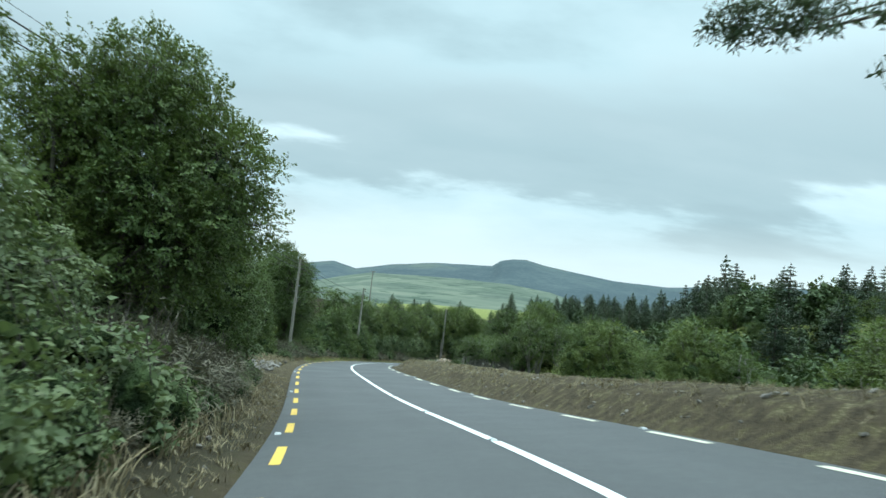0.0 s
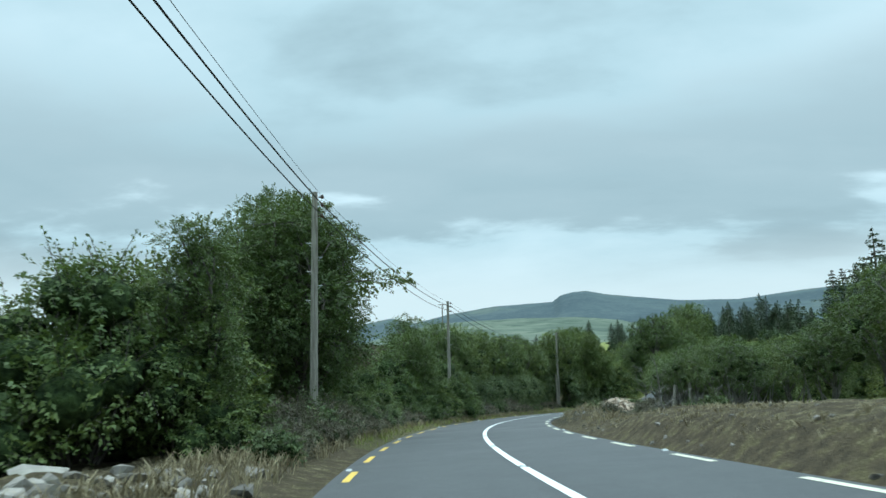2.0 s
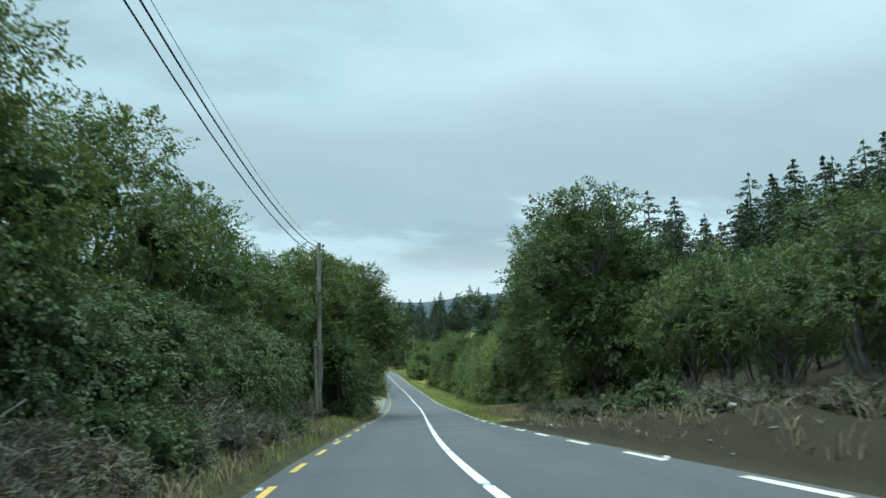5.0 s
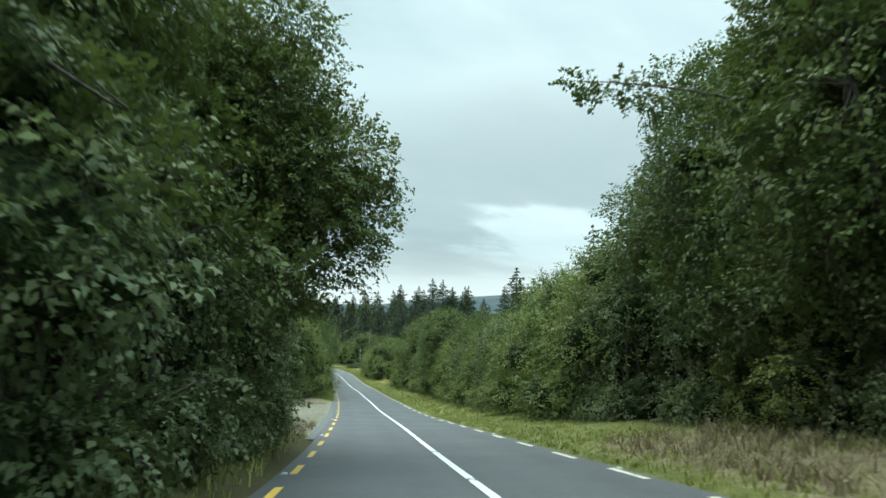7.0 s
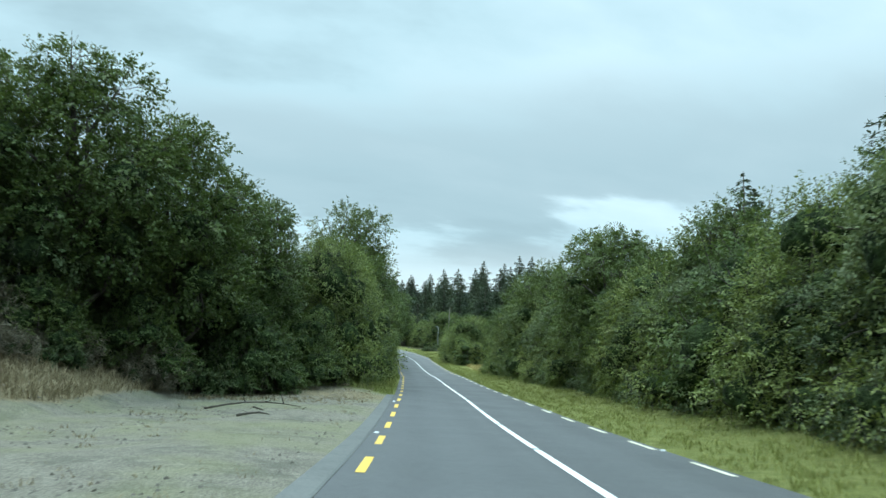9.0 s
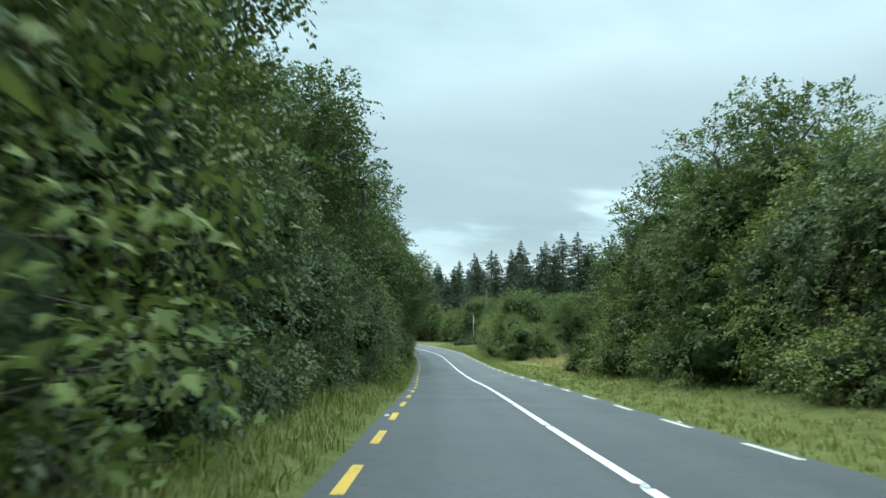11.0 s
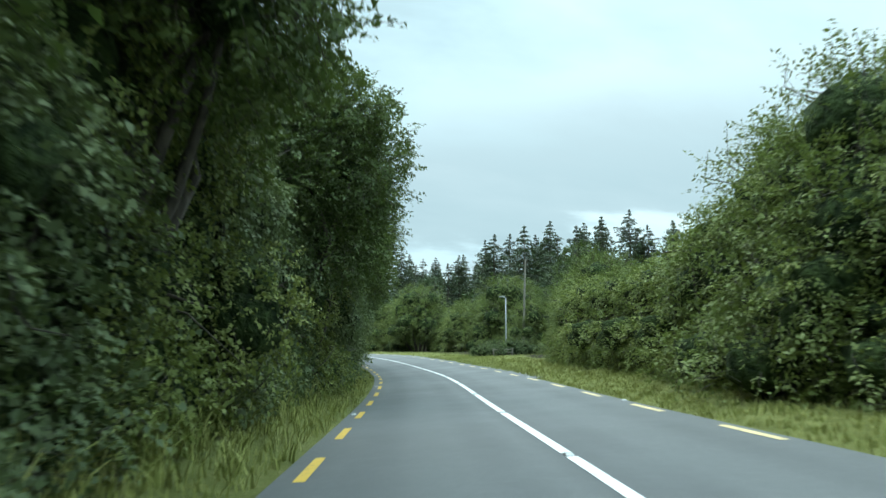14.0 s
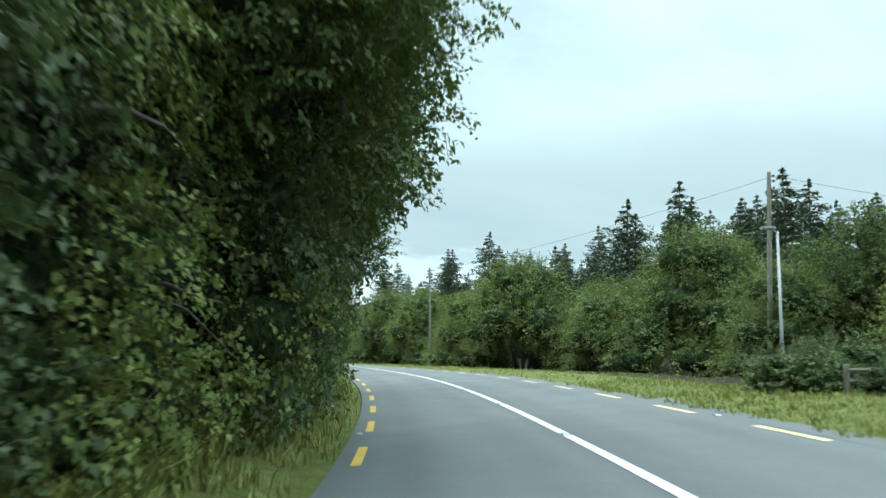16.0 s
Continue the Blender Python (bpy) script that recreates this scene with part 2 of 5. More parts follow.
dry = k.ramp(tone, (0.32, (0.12, 0.10, 0.055)), (0.5, (0.27, 0.22, 0.13)), (0.68, (0.42, 0.36, 0.24)))
lush = k.ramp(tone, (0.32, (0.11, 0.19, 0.03)), (0.68, (0.21, 0.31, 0.065)))
gold = k.ramp(tone, (0.32, (0.25, 0.21, 0.08)), (0.68, (0.48, 0.40, 0.18)))
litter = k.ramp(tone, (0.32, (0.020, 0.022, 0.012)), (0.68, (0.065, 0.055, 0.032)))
wob = k.math("MULTIPLY", k.math("SUBTRACT", k.math("ADD", coarse, fine), 1.0), 0.9)
col = grass
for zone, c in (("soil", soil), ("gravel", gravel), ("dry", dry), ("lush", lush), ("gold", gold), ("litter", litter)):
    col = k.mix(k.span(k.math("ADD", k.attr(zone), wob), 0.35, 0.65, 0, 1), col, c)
k.bump(k.math("ADD", k.math("MULTIPLY", coarse, 0.35), k.math("ADD", fine, k.noise(70, 3))), 0.8, 0.07)
open_ground = k.done(col, 0.95, spec=0.15)

k = Mat("bark")
n = k.noise(9, 6, stretch=(1, 1, 0.25))
k.bump(n, 0.6, 0.03)
bark = k.done(k.ramp(n, (0.3, (0.035, 0.030, 0.024)), (0.7, (0.13, 0.115, 0.095))), 0.95)
k = Mat("pale_bark")
n = k.noise(9, 6, stretch=(1, 1, 0.25))
k.bump(n, 0.5, 0.02)
pale_bark = k.done(k.ramp(n, (0.3, (0.085, 0.08, 0.068)), (0.7, (0.28, 0.265, 0.235))), 0.9)
k = Mat("weathered_pole")
n = k.noise(5, 6, stretch=(6, 6, 0.3))
k.bump(n, 0.5, 0.01)
pole_wood = k.done(k.ramp(n, (0.3, (0.12, 0.105, 0.085)), (0.55, (0.26, 0.24, 0.20)), (0.8, (0.40, 0.38, 0.34))), 0.9)
k = Mat("raw_wood")
n = k.noise(6, 5, stretch=(5, 5, 0.6))
k.bump(n, 0.5, 0.01)
raw_wood = k.done(k.ramp(n, (0.3, (0.26, 0.15, 0.09)), (0.7, (0.55, 0.38, 0.26))), 0.85)
k = Mat("black_cable")
cable_black = k.done(k.ramp(k.noise(20, 2), (0.3, (0.012, 0.012, 0.012)), (0.7, (0.03, 0.03, 0.03))), 0.6)
k = Mat("galvanised_steel")
n = k.noise(30, 4)
steel = k.done(k.ramp(n, (0.3, (0.32, 0.34, 0.34)), (0.7, (0.52, 0.54, 0.54))), 0.5, metal=0.6)
k = Mat("insulator_glaze")
glaze = k.done(k.ramp(k.noise(12, 2), (0.3, (0.05, 0.03, 0.02)), (0.7, (0.10, 0.06, 0.04))), 0.25)


def make_stone(name, a, b, c):
    k = Mat(name)
    n = k.noise(5, 6)
    tone = k.math("ADD", k.math("MULTIPLY", n, 0.6), k.math("MULTIPLY", k.each(), 0.4))
    col = k.ramp(tone, (0.2, a), (0.5, b), (0.8, c))
    col = k.mix(k.span(k.noise(2.0, 4), 0.55, 0.7, 0, 0.5), col, (0.11, 0.12, 0.08))
    k.bump(n, 0.8, 0.03)
    return k.done(col, 0.9)


stone_grey = make_stone("grey_fieldstone", (0.10, 0.092, 0.08), (0.21, 0.19, 0.165), (0.37, 0.34, 0.30))
stone_pale = make_stone("pale_fresh_stone", (0.16, 0.115, 0.085), (0.44, 0.33, 0.24), (0.66, 0.58, 0.48))
k = Mat("kerb_concrete")
n = k.noise(18, 6)
k.bump(n, 0.4, 0.01)
concrete = k.done(k.ramp(k.math("ADD", k.math("MULTIPLY", n, 0.6), k.math("MULTIPLY", k.noise(1.1, 3), 0.4)), (0.3, (0.09, 0.097, 0.094)), (0.7, (0.165, 0.174, 0.166))), 0.9)

# the blue-grey of distance haze is mixed into the heather colours
k = Mat("hazy_hillside")
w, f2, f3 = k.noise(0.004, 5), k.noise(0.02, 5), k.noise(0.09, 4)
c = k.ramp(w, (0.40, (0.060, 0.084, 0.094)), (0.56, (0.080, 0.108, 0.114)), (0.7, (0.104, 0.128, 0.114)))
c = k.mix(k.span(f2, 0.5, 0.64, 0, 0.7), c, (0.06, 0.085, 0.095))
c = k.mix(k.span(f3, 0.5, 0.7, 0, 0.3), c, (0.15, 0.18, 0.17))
hill_haze_mat = k.done(c, 1.0, spec=0.05)
# field greens greyed so the colour itself carries the haze
k = Mat("hazy_pasture")
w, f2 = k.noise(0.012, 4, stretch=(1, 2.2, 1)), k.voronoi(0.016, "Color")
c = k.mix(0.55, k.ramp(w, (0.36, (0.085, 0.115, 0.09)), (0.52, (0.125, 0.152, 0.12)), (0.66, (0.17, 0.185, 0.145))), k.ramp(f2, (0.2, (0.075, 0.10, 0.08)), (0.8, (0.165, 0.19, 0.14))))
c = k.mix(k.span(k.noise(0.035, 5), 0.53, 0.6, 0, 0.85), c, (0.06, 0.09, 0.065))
pasture_haze_mat = k.done(c, 1.0, spec=0.05)

# ------------------------------------------------------------------ the road's line
# heading, slope and crossfall in degrees at every 10 m, from 10 m behind the start
HEADING = [2.2, 5.3, 8.3, 10.0, 10.2, 9.9, 6.5, 3.8, 0.1, -4.6, -9.2, -12.8, -16.3, -17.5, -17.3, -17.6, -17.3, -16.9, -16.4, -16.1, -15.2, -15.5, -14.9, -14.5, -14.7, -14.5, -13.1, -13.5, -13.8, -13.3, -13.1, -13.0, -11.0, -9.0, -6.5, -3.5, -0.5, 2.4, 5.1, 7.6, 10.0, 12.4, 14.8, 17.1, 19.4, 21.8, 24.1, 26.4]
SLOPE = [-1.2, -3.2, -5.3, -4.6, -2.9, -3.2, -3.5, -3.7, -3.5, -3.4, -3.3, -3.1, -3.6, -3.7, -3.4, -3.5, -3.1, -2.5, -2.6, -2.4, -1.5, -0.8, -1.1, -0.7, -0.5, -0.7, -0.7, 0.3, -0.1, 1.1, 0.7, 1.5, 1.5, 1.2, 2.0, 2.3, 2.1, 1.7, 1.6, 1.6, 1.5, 1.3, 1.1, 0.9, 0.7, 0.6, 0.5, 0.3]
BANK = [-7.6, -7.3, -6.5, -5.6, -4.1, -3.1, -2.8, -2.3, -2.6, -2.6, -2.7, -3.3, -2.8, -1.7, -0.3, -0.2, -0.8, -0.1, 1.2, 2.0, 1.4, 1.9, 1.8, 1.8, 1.5, 0.4, -1.4, -1.7, -2.0, -3.0, -3.4, -4.3, -4.0, -4.9, -5.8, -5.6, -5.3, -4.2, -3.1, -2.2, -1.5, -1.0, -0.6, -0.4, -0.3, -0.2, -0.1, -0.1]
WL, WR = 3.12, 2.81
EDGE_L, EDGE_R = -3.42, 3.02


def eased(values):
    s = np.arange(-10, 10 * (len(values) - 1) - 9.9, 2.0)
    v = np.interp(s, -10 + 10 * np.arange(len(values)), values)
    return np.convolve(np.pad(v, 2, "edge"), np.ones(5) / 5, "valid")


psi, slope, bank = (np.radians(eased(v)) for v in (HEADING, SLOPE, BANK))
way = np.stack([-np.sin(psi) * np.cos(slope), np.cos(psi) * np.cos(slope), np.sin(slope)], 1)
line = np.vstack([[0, 0, 0], np.cumsum((way[:-1] + way[1:]), 0)])
line -= line[5]
station = -10 + 2.0 * np.arange(len(line))
# straight runs before and after, level
run = np.concatenate([np.arange(10, 60, 5.0), np.geomspace(60, 3200, 26)])
back = np.array([line[0] - np.array([way[0][0], way[0][1], -0.01]) * d for d in run[::-1]])
bend = math.radians(26)
fore = np.array([line[-1] + np.array([-math.sin(bend) * d, math.cos(bend) * d, 0]) for d in run])
S = np.concatenate([station[0] - run[::-1], station, station[-1] + run])
CL = np.vstack([back, line, fore])
PSI = np.concatenate([np.full(len(run), psi[0]), psi, np.full(len(run), psi[-1])])
BK = np.concatenate([np.full(len(run), bank[0]), bank, np.full(len(run), 0.0)])


def bump(s, a, b, soft=4.0):
    """1 between a and b, easing to 0 over soft metres."""
    return max(0.0, min(1.0, (s - a) / soft + 1, (b - s) / soft + 1))


E_R = [2.6, 3.05, 3.4, 4.0, 4.8, 6, 8, 11, 15, 22, 32, 45, 60, 80, 110, 160, 260]
R_BANK = [-.1, -.06, .15, .58, .72, .70, .62, .2, -.6, -2.4, -4, -5, -6, -6, -5, -2, 4]
R_WOOD = [-.1, -.06, .02, .05, .10, .18, .32, .4, .3, -.5, -1.5, -2, -2, 0, 3, 8, 14]
R_VERGE = [-.1, -.06, .0, .06, .10, .22, .45, .6, .8, 1.5, 5, 12, 14, 16, 18, 19, 20]
R_FIELD = [-.1, -.06, .0, .03, .05, .05, .0, -.05, -.1, .3, 2.0, 5, 11, 15, 18, 19, 20]
E_L = [-260, -160, -110, -80, -60, -45, -32, -22, -18, -15, -11, -8, -6, -4.8, -4.1, -3.5, -3.0]
L_FIELD = [4, 2, 1, 1, .8, .6, .4, .2, .15, .1, .1, .25, .3, .22, .10, -.06, -.1]
L_HEDGE = [6, 5, 4, 4, 3, 2.5, 2, 1.5, 1.35, 1.2, 1.0, .8, .5, .25, .08, -.06, -.1]
L_LAYBY = [16, 15, 14, 13, 12, 11, 8, 5.2, 3.7, 1.6, .06, .03, .02, .01, .0, -.06, -.1]


@functools.lru_cache(maxsize=None)
def axis(s):
    """Place, heading and crossfall of the road's centre line."""
    return (*(float(np.interp(s, S, CL[:, i])) for i in range(3)), float(np.interp(s, S, PSI)), float(np.interp(s, S, BK)))


def rise(s, e):
    """Height of the ground over the road's centre line at s, e metres to its right."""
    tilt = -math.sin(axis(s)[4]) * min(max(e, -5), 5)
    if e >= 0:
        a = bump(s, -400, 58, 6)
        b = bump(s, 64, 120, 14) * (1 - a)
        f = bump(s, 250, 290 if e < 12 else 420, 8)
        far = 1 - (0.15 * bump(s, 360, 9000, 40) if e > 14 else 0.7 * bump(s, 338, 9000, 10))
        h = a * np.interp(e, E_R, R_BANK) + b * np.interp(e, E_R, R_WOOD) + (1 - a - b) * far * (f * np.interp(e, E_R, R_FIELD) + (1 - f) * np.interp(e, E_R, R_VERGE))
    else:
        f, lay = bump(s, -400, 90, 10), bump(s, 164, 203, 4)
        h = f * np.interp(e, E_L, L_FIELD) + lay * np.interp(e, E_L, L_LAYBY) + (1 - f - lay) * np.interp(e, E_L, L_HEDGE)
    if 3.2 < e < 7 and 60 < s < 118:
        gap = 1 - bump(s, 95.6, 98.4, 1.0)
        h += (0.6 - 0.12 * bump(s, 80, 92, 4)) * bump(s, 70, 112, 8) * gap * max(0, 1 - abs(e - 4.7) / 1.3) * (0.8 + 0.2 * math.sin(s * 0.9))
    return tilt + h


def spot(s, e, h=0.0, on_ground=True):
    """The place s metres along the road and e metres right of its centre line, h over the ground or the road's plane."""
    *c, q, fall = axis(float(s))
    z = rise(float(s), e) if on_ground else -math.sin(fall) * min(max(e, -5), 5)
    return Vector((c[0] + e * math.cos(q), c[1] + e * math.sin(q), c[2] + z + h))


def turn_at(s):
    return math.degrees(np.interp(s, S, PSI))


def mesh_ob(name, verts, faces, mat=None, parent=None, smooth=False):
    me = bpy.data.meshes.new(name)
    me.from_pydata([tuple(v) for v in verts], [], faces)
    me.update()
    if mat:
        me.materials.append(mat)
    if smooth:
        me.polygons.foreach_set("use_smooth", [True] * len(me.polygons))
    ob = new(name, me)
    if parent:
        ob.parent = parent
    return ob


def part(name, bm, mat, parent=None, label=""):
    """Links a bmesh as one mesh object under its thing."""
    me = bpy.data.meshes.new(name)
    bm.to_mesh(me)
    bm.free()
    me.materials.append(mat)
    ob = new(name, me)
    if parent:
        ob.parent = parent
    if label:
        ob["label"] = label
    return ob


def sweep(name, s0, s1, es, hs, mat, step=2.0, parent=None, on_ground=False):
    """A strip along the road with the cross-section es, hs."""
    n = max(2, int(round((s1 - s0) / step)) + 1)
    ring = [spot(s, e, h, on_ground) for s in np.linspace(s0, s1, n) for e, h in zip(es, hs)]
    m = len(es)
    faces = [(i * m + j, i * m + j + 1, (i + 1) * m + j + 1, (i + 1) * m + j) for i in range(n - 1) for j in range(m - 1)]
    if m > 2:
        faces += [tuple(range(m - 1, -1, -1)), tuple((n - 1) * m + j for j in range(m))]
    return mesh_ob(name, ring, faces, mat, parent)

# ------------------------------------------------------------------ ground, road, hills
COLS = sorted(set([-3000, -1600, -900, -550, -380] + E_L[:13] + list(np.arange(-16, -3.2, 0.55)) + [-3.2, -2.9, 0, 2.6, 2.85]
                  + list(np.arange(3.05, 10, 0.45)) + E_R[7:] + [18, 27, 380, 550, 900, 1600, 3000]))
FLANK = radians(-6)


def ground_point(s, e):
    if abs(e) <= 60:
        p = spot(s, e)
    else:
        side = 60.0 if e > 0 else -60.0
        p = spot(s, side)
        p.x += (e - side) * math.cos(FLANK)
        p.y += (e - side) * math.sin(FLANK)
        p.z += rise(s, e) - rise(s, side)
    if e < -3.5 or e > 3.1:
        far = min(1.0, (abs(e) - 3.1) / 4)
        p.z += far * (0.16 * noise.noise(p * 0.35) + 0.05 * noise.noise(p * 1.7))
        if -10 < s < 128 and abs(e) < 12:
            p.z += far * (0.20 * noise.noise(p * 1.1) + 0.11 * noise.noise(p * 2.6))
        if abs(e) > 30:
            p.z += 1.5 * noise.noise(p * 0.02)
    return p


def zones(s, e):
    soil = gravel = dry = lush = gold = litter = 0.0
    if e > 3:
        soil = max(bump(s, -400, 64) * bump(e, 3.1, 9, 1.5), 0.85 * bump(s, 64, 128, 6) * bump(e, 3, 8, 2))
        dry = max(0.24 * bump(s, -400, 60) * bump(e, 3.8, 8, 1), 0.75 * bump(s, 126, 150, 5) * bump(e, 4.2, 7, 1.0))
        gold = bump(s, 254, 290, 5) * bump(e, 7.2, 19, 1.5)
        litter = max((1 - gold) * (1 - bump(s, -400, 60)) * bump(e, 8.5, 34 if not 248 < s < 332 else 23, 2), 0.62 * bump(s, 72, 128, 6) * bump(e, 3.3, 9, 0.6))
        lush = max(0.15 * bump(s, 140, 420) * bump(e, 3.2, 7, 1), bump(s, 250, 330, 6) * bump(e, 26, 70, 2))
    elif e < -3:
        lay = bump(s, 162, 204, 3)
        gravel = lay * bump(e, -12.8, -3.4, 1.2)
        soil = max(0.8 * bump(s, -400, 60, 5) * bump(e, -11, -3.3, 1.5), 0.6 * bump(s, 60, 125, 6) * bump(e, -6, -3, 1.5), 0.6 * bump(s, 125, 160) * bump(e, -4.3, -3, .5), 0.95 * lay * bump(e, -22, -14.2, 1.0))
        dry = max(0.25 * bump(s, 38, 78, 8) * bump(e, -6, -4, 1), lay * bump(e, -14.3, -12.2, 0.8), 0.6 * lay * bump(s, 201, 207, 2) * bump(e, -14, -4, 1))
        lush = bump(s, 5, 95, 10) * bump(e, -200, -12.5, 2)
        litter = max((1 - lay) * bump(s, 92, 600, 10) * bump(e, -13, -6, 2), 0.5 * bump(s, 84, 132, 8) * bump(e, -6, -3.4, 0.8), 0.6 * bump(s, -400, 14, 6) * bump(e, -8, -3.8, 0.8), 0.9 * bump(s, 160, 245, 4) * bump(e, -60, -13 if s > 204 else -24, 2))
    return soil, gravel, dry, lush, gold, litter


gv, gz = [], []
GS = np.array(sorted(set(S.tolist()) | set(np.arange(-7.3, 128, 0.7).tolist())))
for s in GS:
    for e in COLS:
        gv.append(ground_point(float(s), float(e)))
        gz.append(zones(float(s), float(e)))
nc = len(COLS)
gf = [(i * nc + j, i * nc + j + 1, (i + 1) * nc + j + 1, (i + 1) * nc + j) for i in range(len(GS) - 1) for j in range(nc - 1)]
ground = tagged(mesh_ob("ground", gv, gf, open_ground, smooth=True), "rough roadside ground of grass, soil and gravel", "ground", kind="structure")
for i, zone in enumerate(("soil", "gravel", "dry", "lush", "gold", "litter")):
    a = ground.data.attributes.new(zone, "FLOAT", "POINT")
    a.data.foreach_set("value", [z[i] for z in gz])

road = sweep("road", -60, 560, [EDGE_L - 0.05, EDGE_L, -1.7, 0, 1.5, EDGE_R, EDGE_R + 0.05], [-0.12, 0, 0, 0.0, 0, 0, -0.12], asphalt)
across = road.data.attributes.new("across", "FLOAT", "POINT")
across.data.foreach_set("value", [EDGE_L - 0.05, EDGE_L, -1.7, 0, 1.5, EDGE_R, EDGE_R + 0.05] * (len(road.data.vertices) // 7))
tagged(road, "grey two-lane asphalt road with worn patches", "road", kind="structure")

# edge dashes, 1.9 m long, every 4.17 m or so
DASH = 1.95


def dash(s, e, mat, wide=0.14):
    ob = sweep("edge_dash", s - DASH / 2, s + DASH / 2, [e - wide / 2, e + wide / 2], [0.006, 0.006], mat, 1.0, road)
    return ob


for i in range(-4, 112):
    dash(10.3 + 4.172 * i, -WL, paint_yellow)
R_MARKS = [-10.5, 11.0, 36.8, 55.4, 75.8, 89.4, 132.8, 162.3, 183.4, 199.9, 252.8, 273.0, 296.0, 318.4, 331.0, 480.0]
for a, b in zip(R_MARKS[:-1], R_MARKS[1:]):
    m = max(1, round((b - a) / 4.3))
    for i in range(m):
        dash(a + (b - a) * i / m, WR, paint_faded if a > 245 else paint_cream)


def stud_mesh():
    bm = bmesh.new()
    bmesh.ops.create_cube(bm, size=1)
    bmesh.ops.scale(bm, vec=(0.12, 0.16, 0.03), verts=bm.verts)
    for v in bm.verts:
        if v.co.z > 0:
            v.co.x *= 0.75
            v.co.y *= 0.6
    bmesh.ops.bevel(bm, geom=bm.edges[:], offset=0.005, segments=1, affect="EDGES")
    me = bpy.data.meshes.new("road_stud")
    bm.to_mesh(me)
    bm.free()
    me.materials.append(steel)
    return me


stud = stud_mesh()


def add_stud(s, e):
    ob = new("road_stud", stud)
    ob.parent = road
    ob.matrix_basis = Matrix.Translation(spot(s, e, 0.014, False)) @ pose(0, 0, 0, 0, 0, turn_at(s))


STUDS = [11.3 + 6.69 * i for i in range(-3, 66)]
for i, s in enumerate(STUDS):
    add_stud(s, 0.0)
    if i % 2:
        add_stud(s + 2.0, -WL - 0.17)
        add_stud(s + 1.2, WR + 0.14)
    if i + 1 < len(STUDS):
        sweep("centre_line", s + 0.16, STUDS[i + 1] - 0.16, [-0.075, 0.075], [0.007, 0.007], paint_white, 2.0, road)

shoulder = sweep("road_shoulder", 306, 470, [2.98, 3.5, 4.3, 4.36], [0.004, 0.004, -0.02, -0.12], asphalt)
across = shoulder.data.attributes.new("across", "FLOAT", "POINT")
across.data.foreach_set("value", [3.0, 3.5, 4.3, 4.36] * (len(shoulder.data.vertices) // 4))
tagged(shoulder, "grey asphalt shoulder beside the verge", "road", kind="structure")

# concrete edging strip of the lay-by
kerb = sweep("kerb", 158, 206, [-3.80, -3.78, -3.46, -3.425], [-0.1, 0.02, 0.02, 0.003], concrete, 2.0)
tagged(kerb, "pale flush concrete edging beside the lay-by", "kerb", kind="structure")


def ridge(name, az0, az1, dist, prof, depth, base, mat, label, n=520, rough=6.0):
    """A far hill: prof gives the crest's elevation angle in degrees over the azimuth (left positive)."""
    v, f = [], []
    rows = 12
    for i in range(n + 1):
        az = az0 + (az1 - az0) * i / n
        top = dist * math.tan(radians(float(np.interp(az, prof[0], prof[1]))))
        for j in range(rows + 1):
            u = j / rows
            d = dist - depth * (1 - u)
            z = base + (top - base) * (u ** 0.75)
            p = Vector((-math.sin(radians(az)) * d, math.cos(radians(az)) * d, z))
            if 0 < j < rows:
                p.z += rough * noise.noise(p * 0.004) + 0.4 * rough * noise.noise(p * 0.015)
            else:
                p.z += 0.12 * rough * noise.noise(p * 0.02)
            v.append(p)
        v.append(Vector((-math.sin(radians(az)) * (dist + 300), math.cos(radians(az)) * (dist + 300), base)))
    m = rows + 2
    f = [(i * m + j, (i + 1) * m + j, (i + 1) * m + j + 1, i * m + j + 1) for i in range(n) for j in range(m - 1)]
    return tagged(mesh_ob(name, v, f, mat, smooth=True), label, "hill", kind="structure")


MOUNTAIN = ([-31.43, -21.96, -17.26, -13.1, -7.87, -6.52, -5.42, -4.56, -3.94, 0.49, 3.99, 6.66, 8.37, 10.28, 13.3, 20.05], [4.72, 4.2, 3.72, 3.84, 4.5, 4.8, 4.73, 4.51, 4.05, 3.83, 3.3, 2.68, 3.09, 2.73, 1.32, 0.01])
PASTURE = ([-16, -12, -8.5, -5.4, -0.96, 2.58, 5.66, 7.8, 9.47, 12.78], [0.0, 1.6, 2.5, 2.78, 2.79, 2.66, 2.49, 1.97, 1.47, 0.52])
ridge("mountain", -62, 40, 2600, MOUNTAIN, 1000, -14, hill_haze_mat, "heather mountain tinted blue-grey for haze, flat crag on the skyline")
ridge("pasture_hill", -16, 12.78, 1350, PASTURE, 700, -12, pasture_haze_mat, "green pasture slope greyed for haze below the mountain", 160, 4.0)

# ------------------------------------------------------------------ plants
rng = np.random.default_rng(11)


